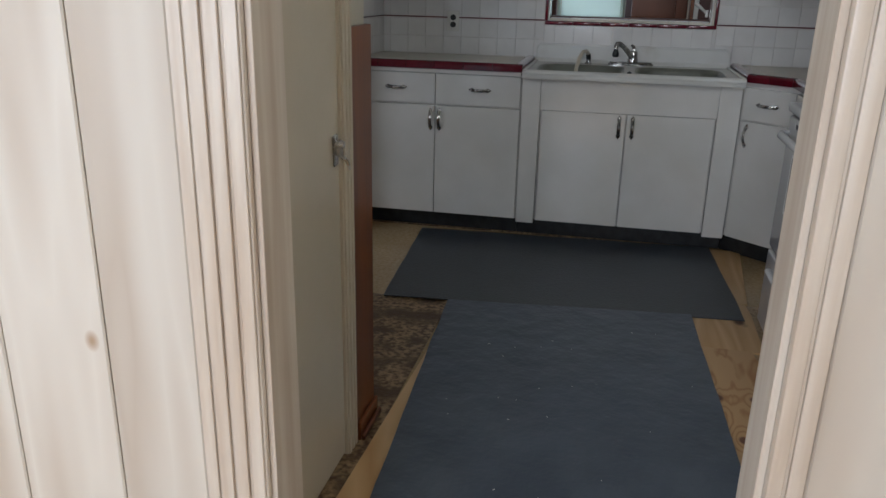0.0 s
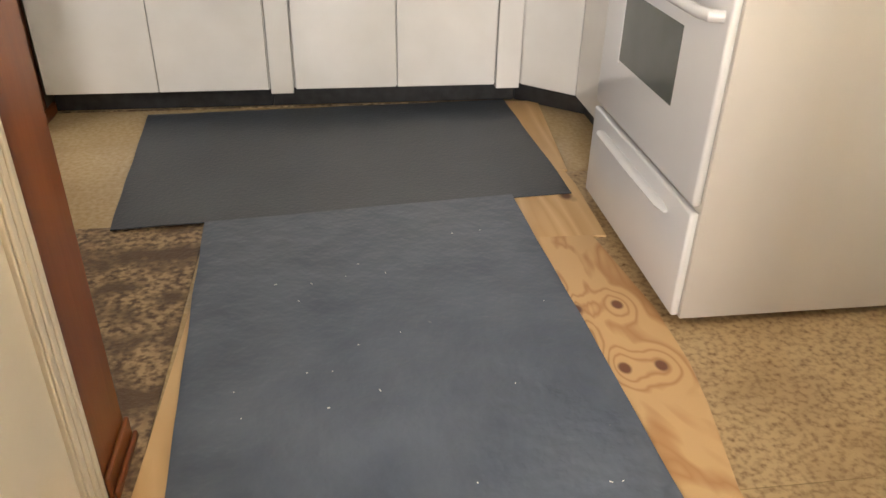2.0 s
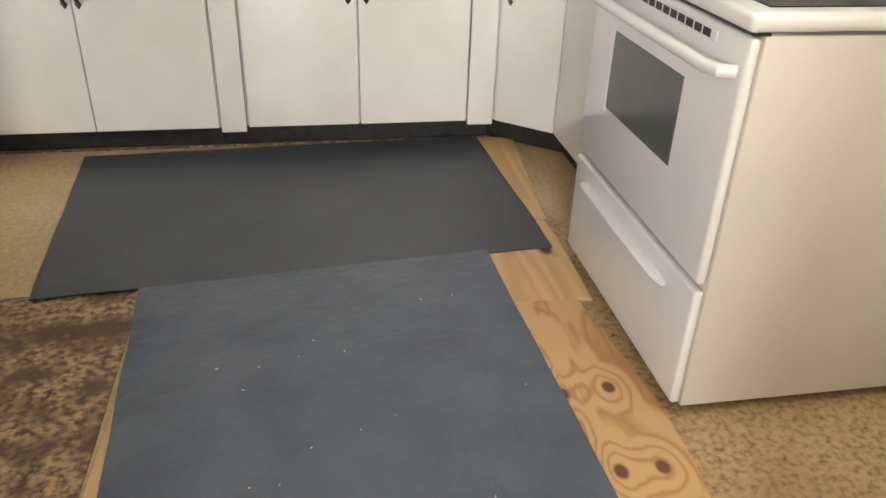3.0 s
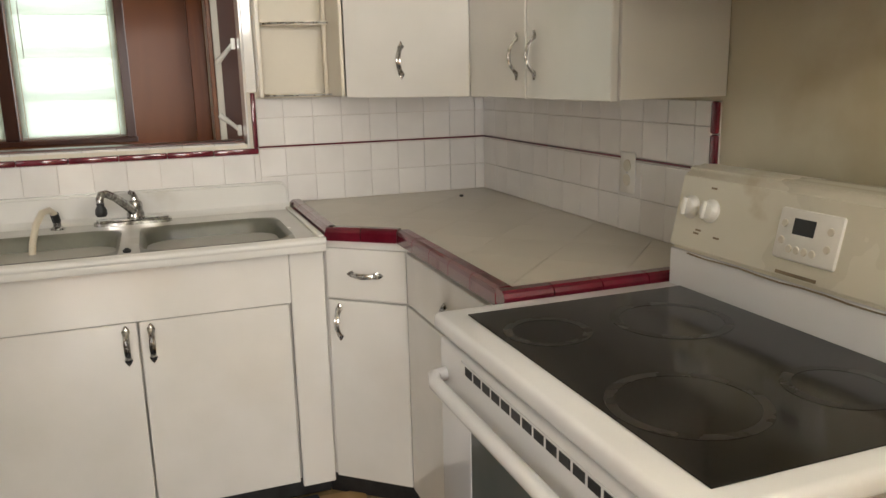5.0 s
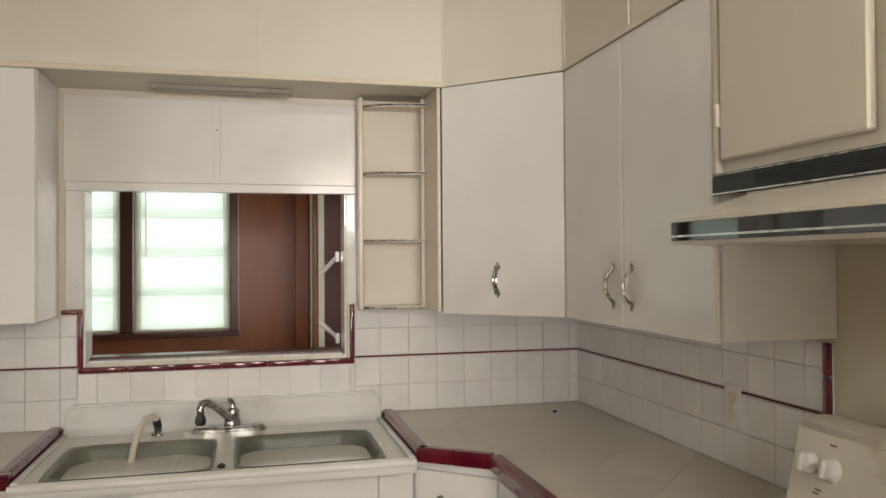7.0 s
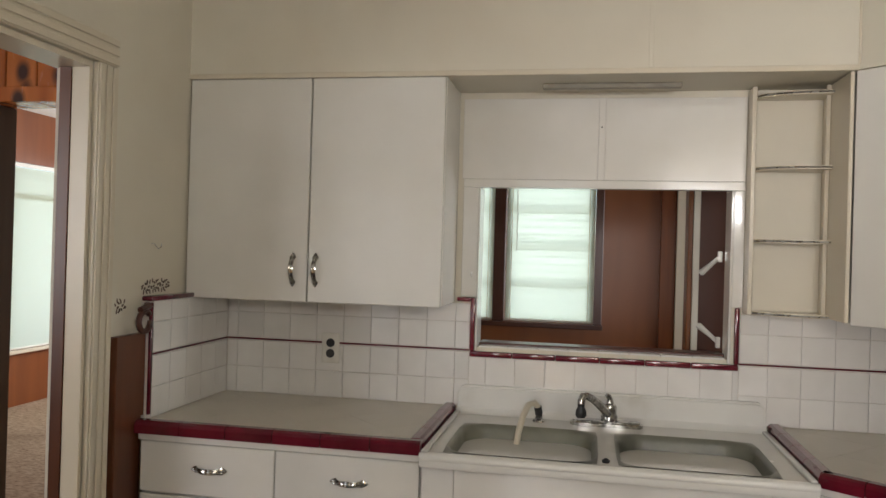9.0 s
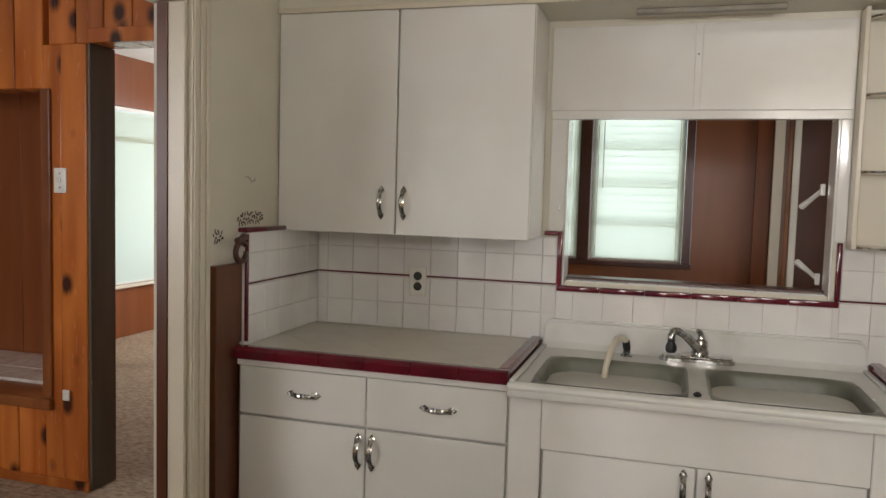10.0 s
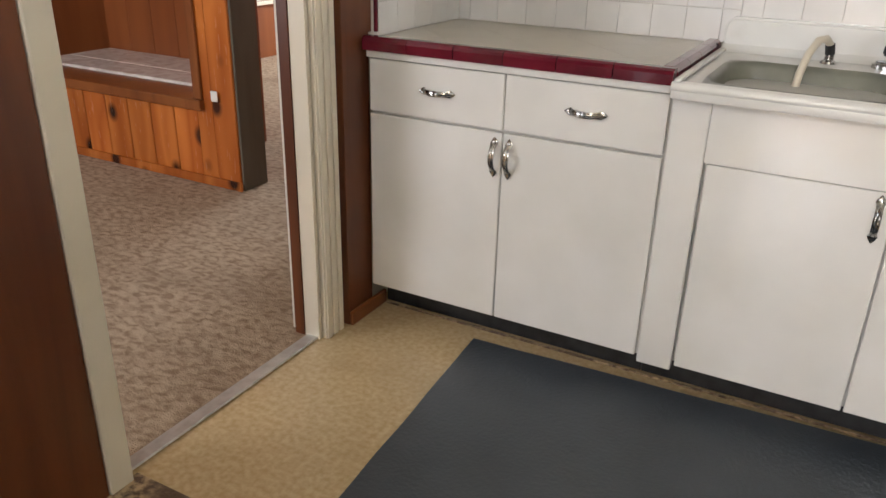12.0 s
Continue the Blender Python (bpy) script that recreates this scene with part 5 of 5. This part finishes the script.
# ---- living room: pine divider ----
dv = thing("room_divider", (-3.0, 4.87, 0), "knotty pine divider wall with a wide opening and a low ledge", "room divider")
PE, PO = -2.505, -2.765
part("end_post", B(PE - 0.014, PE, 4.80, 4.965, 0.005, 2.069, 0.002), "greywood", dv, "grey-brown end board")
part("post", B(PE - 0.155, PE - 0.0145, 4.790, 4.96, 0.005, 2.069, 0.004), "pine", dv)
part("post", B(PO, PE - 0.157, 4.795, 4.955, 0.005, 2.069, 0.004), "pine", dv)
part("casing", B(PO - 0.001, PO + 0.05, 4.778, 4.7945, 0.428, 1.87, 0.004), "redwood", dv)
part("sill", B(-4.2, PO + 0.05, 4.765, 4.99, 0.375, 0.425, 0.004), "redwood", dv, "red-brown sill board")
x = PO - 0.001
while x > -4.15:
    part("plank", B(x - 0.162, x - 0.002, 4.80, 4.95, 0.005, 0.373, 0.004), "pine", dv)
    part("plank", B(x - 0.162, x - 0.002, 4.80, 4.95, 1.872, TOP - 0.002, 0.004), "pine", dv)
    x -= 0.165
x = -1.975
while x > -2.7:
    part("plank", B(max(x - 0.15, PO), x - 0.002, 4.80, 4.95, 2.07, TOP - 0.002, 0.004), "pine", dv)
    x -= 0.152
part("header_trim", B(PE + 0.001, -1.975, 4.785, 4.7995, 2.07, 2.135, 0.003), "pine", dv)
part("base_trim", B(-4.2, PE, 4.776, 4.7895, 0.005, 0.05, 0.003), "pine", dv)
part("ledge", B(-4.2, PO - 0.001, 4.9905, 5.2, 0.39, 0.437, 0.006), "ledge", dv, "pale marble ledge")
part("ledge", B(-4.2, -3.0, 5.2005, 5.50, 0.39, 0.437, 0.006), "ledge", dv, "pale marble ledge")
x = -3.0
while x > -4.15:
    part("back_panel", B(x - 0.20, x - 0.002, 5.505, 5.54, 0.005, TOP - 0.002, 0.003), "panel", dv)
    x -= 0.202
sw = thing("light_switch", (PE - 0.155, 4.789, 1.452), "white plastic light switch on the pine divider", "light switch")
part("plate", B(PE - 0.19, PE - 0.12, 4.783, 4.7895, 1.395, 1.509, 0.003, 2), "plastic", sw, smooth=True)
part("toggle", B(PE - 0.161, PE - 0.149, 4.772, 4.7828, 1.445, 1.463, 0.003), "steel", sw, "dark metal toggle")
for z in (1.42, 1.485):
    part("screw", lathe([(0.004, 0), (0.004, 0.0015)], Matrix.Translation((PE - 0.155, 4.783, z)) @ Matrix.Rotation(radians(90), 4, "X"), 8), "steel", sw)
jack = thing("phone_jack", (-2.626, 4.785, 0.455), "small ivory phone jack on the pine divider", "phone jack")
part("box", B(-2.646, -2.606, 4.772, 4.7775, 0.43, 0.48, 0.004, 2), "plastic", jack)

# ---- windows ----
def blind(name, axis, fixed, a, b, z0, z1, label, pitch=0.045, facing=1):
    t = thing(name, ((a + b) / 2, fixed, z0) if axis == "y" else (fixed, (a + b) / 2, z0), label, "blind")
    z = z0 + 0.01
    i = 0
    me = None
    o = ORIGIN[t.name]
    bm = bmesh.new()
    half, tilt = 0.024, radians(78)
    dx, dz = half * math.cos(tilt), half * math.sin(tilt)
    if axis == "y":
        vs = [(a, -dx, -dz), (b, -dx, -dz), (b, dx, dz), (a, dx, dz)]
        vs = [(x - (a + b) / 2, y, zz) for x, y, zz in vs]
    else:
        vs = [(-dx, a, -dz), (-dx, b, -dz), (dx, b, dz), (dx, a, dz)]
        vs = [(x, y - (a + b) / 2, zz) for x, y, zz in vs]
    bm.faces.new([bm.verts.new(v) for v in vs])
    bmesh.ops.solidify(bm, geom=bm.faces[:], thickness=0.0006)
    me = bpy.data.meshes.new("slat")
    bm.to_mesh(me)
    bm.free()
    me.materials.append(M["blind"])
    while z < z1 - 0.03:
        ob = new("slat", me)
        ob.parent = t
        ob.location = (0, 0, z - z0)
        z += pitch
    if axis == "y":
        part("headrail", B(a, b, fixed - 0.02, fixed + 0.02, z1 - 0.035, z1 - 0.003, 0.002), "plastic", t)
        part("bottom_rail", B(a, b, fixed - 0.012, fixed + 0.012, z0 + 0.001, z0 + 0.014, 0.002), "plastic", t)
        for cx in (a + 0.03, b - 0.03):
            part("cord", tube([(cx, fixed - 0.027, z0 + 0.01), (cx, fixed - 0.027, z1 - 0.035)], 0.0015, 5), "ply", t, "tan blind cord")
        part("wand", tube([(a + 0.06, fixed - 0.03, z1 - 0.03), (a + 0.062, fixed - 0.03, z1 - 0.55)], 0.003, 6), "plastic", t)
    else:
        part("headrail", B(fixed - 0.02, fixed + 0.02, a, b, z1 - 0.035, z1 - 0.003, 0.002), "plastic", t)
        part("bottom_rail", B(fixed - 0.012, fixed + 0.012, a, b, z0 + 0.001, z0 + 0.014, 0.002), "plastic", t)
    return t


def sash(parent, x0, x1, y, z0, z1, rails):
    part("window_frame", B(x0, x0 + 0.03, y, y + 0.03, z0, z1, 0.002), "trim", parent)
    part("window_frame", B(x1 - 0.03, x1, y, y + 0.03, z0, z1, 0.002), "trim", parent)
    for z in rails:
        part("rail", B(x0 + 0.0305, x1 - 0.0305, y, y + 0.03, z - 0.005, z + 0.005, 0.002), "trim", parent)


for i, (x0, x1) in enumerate(((-1.117, -0.510), (-0.436, 0.098), (-1.719, -1.189))):
    w = thing("window_%d" % (i + 1), ((x0 + x1) / 2, RY, WZ0), "back room sash window with a dark wooden frame, blind lowered", "window")
    tagged(w, kind="structure")
    sash(w, x0, x1, RY + 0.05, WZ0 + 0.001, WZ1 - 0.001, (WZ0 + 0.015, 1.303, 1.537, 1.757, WZ1 - 0.02))
    part("side_casing", B(x1 + 0.001, x1 + (0.073 if i == 0 else 0.05 if i == 1 else 0.069), RY - 0.016, RY - 0.001, WZ0 - 0.001, WZ1, 0.003), "darkwood", w)
    if i == 0:
        part("window_sill", B(-1.76, 0.155, RY - 0.035, RY - 0.001, WZ0 - 0.03, WZ0 - 0.002, 0.003), "darkwood", w)
    blind("window_blind", "y", RY + 0.035, x0 + 0.004, x1 - 0.004, WZ0 + 0.001, WZ1 - 0.001, "pale translucent slatted blind, closed, in the back room window")
w = thing("window_4", (LX, 8.2, 0.75), "wide living room window with a mullion, blind lowered", "window")
tagged(w, kind="structure")
for y in (7.0, 7.78, 8.58, 9.36):
    part("window_frame", B(LX - 0.09, LX - 0.05, y + 0.002, y + 0.038, 0.501, 2.154, 0.003), "trim", w)
part("rail", B(LX - 0.045, LX - 0.02, 7.002, 9.398, 1.84, 1.88, 0.003), "trim", w)
part("window_sill", B(LX + 0.001, LX + 0.04, 6.95, 9.45, 0.47, 0.499, 0.003), "trim", w)
blind("window_blind", "x", LX - 0.015, 7.004, 9.396, 0.502, 2.153, "pale translucent slatted blind, closed, in the living room window")

# ---- small things ----
def cup_hook(at, facing, label):
    x, y, z = at
    pts = [(0, 0, 0), (0, -0.012, 0.0), (0, -0.018, -0.008), (0, -0.026, -0.016), (0, -0.036, -0.01), (0, -0.038, 0.002)]
    bm = tube(pts, 0.0016, 6)
    bm.transform(Matrix.Translation(at) @ Matrix.Rotation(radians(facing), 4, "Z"))
    part("cup_hook", bm, "steel", None, label, "hook")


cup_hook((W + 0.001, 4.19, 1.48), 90, "small wire cup hook in the cream wall")
cup_hook((-0.352, N - 0.013, 1.41), 0, "small wire cup hook beside the pass-through")
rng = random.Random(3)
bm = bmesh.new()
def petal(bm, cy, cz, turn, length, width):
    pts = []
    for k in range(8):
        a = k * math.pi / 4
        u, v = length / 2 * (1 + math.cos(a)), width / 2 * math.sin(a)
        pts.append((cy + u * math.cos(turn) - v * math.sin(turn), cz + u * math.sin(turn) + v * math.cos(turn)))
    prism(pts, W + 0.0005, W + 0.0012, matrix=Matrix(((0, 0, 1, 0), (1, 0, 0, 0), (0, 1, 0, 0), (0, 0, 0, 1))), bm=bm)


for cy, cz in ((4.030, 1.285), (4.172, 1.338), (4.225, 1.343), (4.279, 1.342)):
    for k in range(6):
        a = k * math.pi / 3 + rng.uniform(-0.2, 0.2)
        petal(bm, cy + 0.007 * math.cos(a), cz + 0.007 * math.sin(a), a + 0.5, 0.012, 0.0075)
    for a, d, l in ((0.5, 0.015, 0.012), (2.6, 0.015, 0.012), (3.7, 0.014, 0.013), (5.7, 0.014, 0.013), (0.05, 0.017, 0.009), (3.2, 0.017, 0.009), (1.3, 0.014, 0.008), (4.5, 0.014, 0.008)):
        a += rng.uniform(-0.15, 0.15)
        petal(bm, cy + d * 1.3 * math.cos(a), cz + d * 1.1 * math.sin(a), a + rng.choice((-0.9, 0.9)), l * 1.35, 0.006)
st = part("wall_stencil", bm, "stencil", None, "faded brown stencilled flowers on the cream wall", "wall decoration", kind="stuff")
# broken tile trim that curls into a ring beside the wainscot
ring = thing("broken_trim_ring", (W + 0.01, 4.10, 1.24), "dark red-brown ring of broken tile trim at the wainscot end", "towel ring")
part("arm", tube([(W + 0.022, 4.142, 1.283), (W + 0.045, 4.12, 1.283), (W + 0.045, 4.07, 1.272)], 0.0105, 8), "darkwood", ring, smooth=True)
pts = [(W + 0.045, 4.095 + 0.032 * math.cos(radians(a)), 1.235 + 0.032 * math.sin(radians(a))) for a in range(40, 361, 20)]
part("ring", tube(pts, 0.0095, 8), "darkwood", ring, smooth=True)
part("nail", lathe([(0.003, 0), (0.003, 0.002)], Matrix.Translation((0.099, N - 0.0185, 1.94)) @ Matrix.Rotation(radians(90), 4, "X"), 8), "black", None, "small dark nail head in the white panel", "nail")
solid("trim", B(TW + 0.02, 0.62, 4.176, 4.184, 0.001, 0.008, 0.002), "bare_floor", label="pale dirty floor edging below the cabinets", category="floor edging")
# flecks on the mats
bm = bmesh.new()
for i in range(26):
    x, y = rng.uniform(-0.4, 0.42), rng.uniform(1.4, 3.0)
    w = rng.uniform(0.001, 0.0045)
    h = rng.uniform(0.0005, 0.0012)
    own = B(-w, w, -h, h, 0.0203, 0.0218)
    own.transform(Matrix.Translation((x, y, 0.0012)) @ Matrix.Rotation(rng.uniform(0, 3), 4, "Z"))
    join(bm, own)
part("mat_fleck", bm, "plastic", None, "small pale flecks of plaster on the mat", "debris", kind="stuff")
bug = part("debris", B(1.285 + 0.0, 1.30, 4.5, 4.512, 0.9155, 0.924, 0.003), "black", None, "small dark crumb in the counter corner", "debris")
solid("baseboard", B(W + 0.027, W + 0.040, 3.982, 4.19, 0, 0.05, 0.004, 2), "redwood_y", label="red-brown baseboard beside the cabinet", category="baseboard")
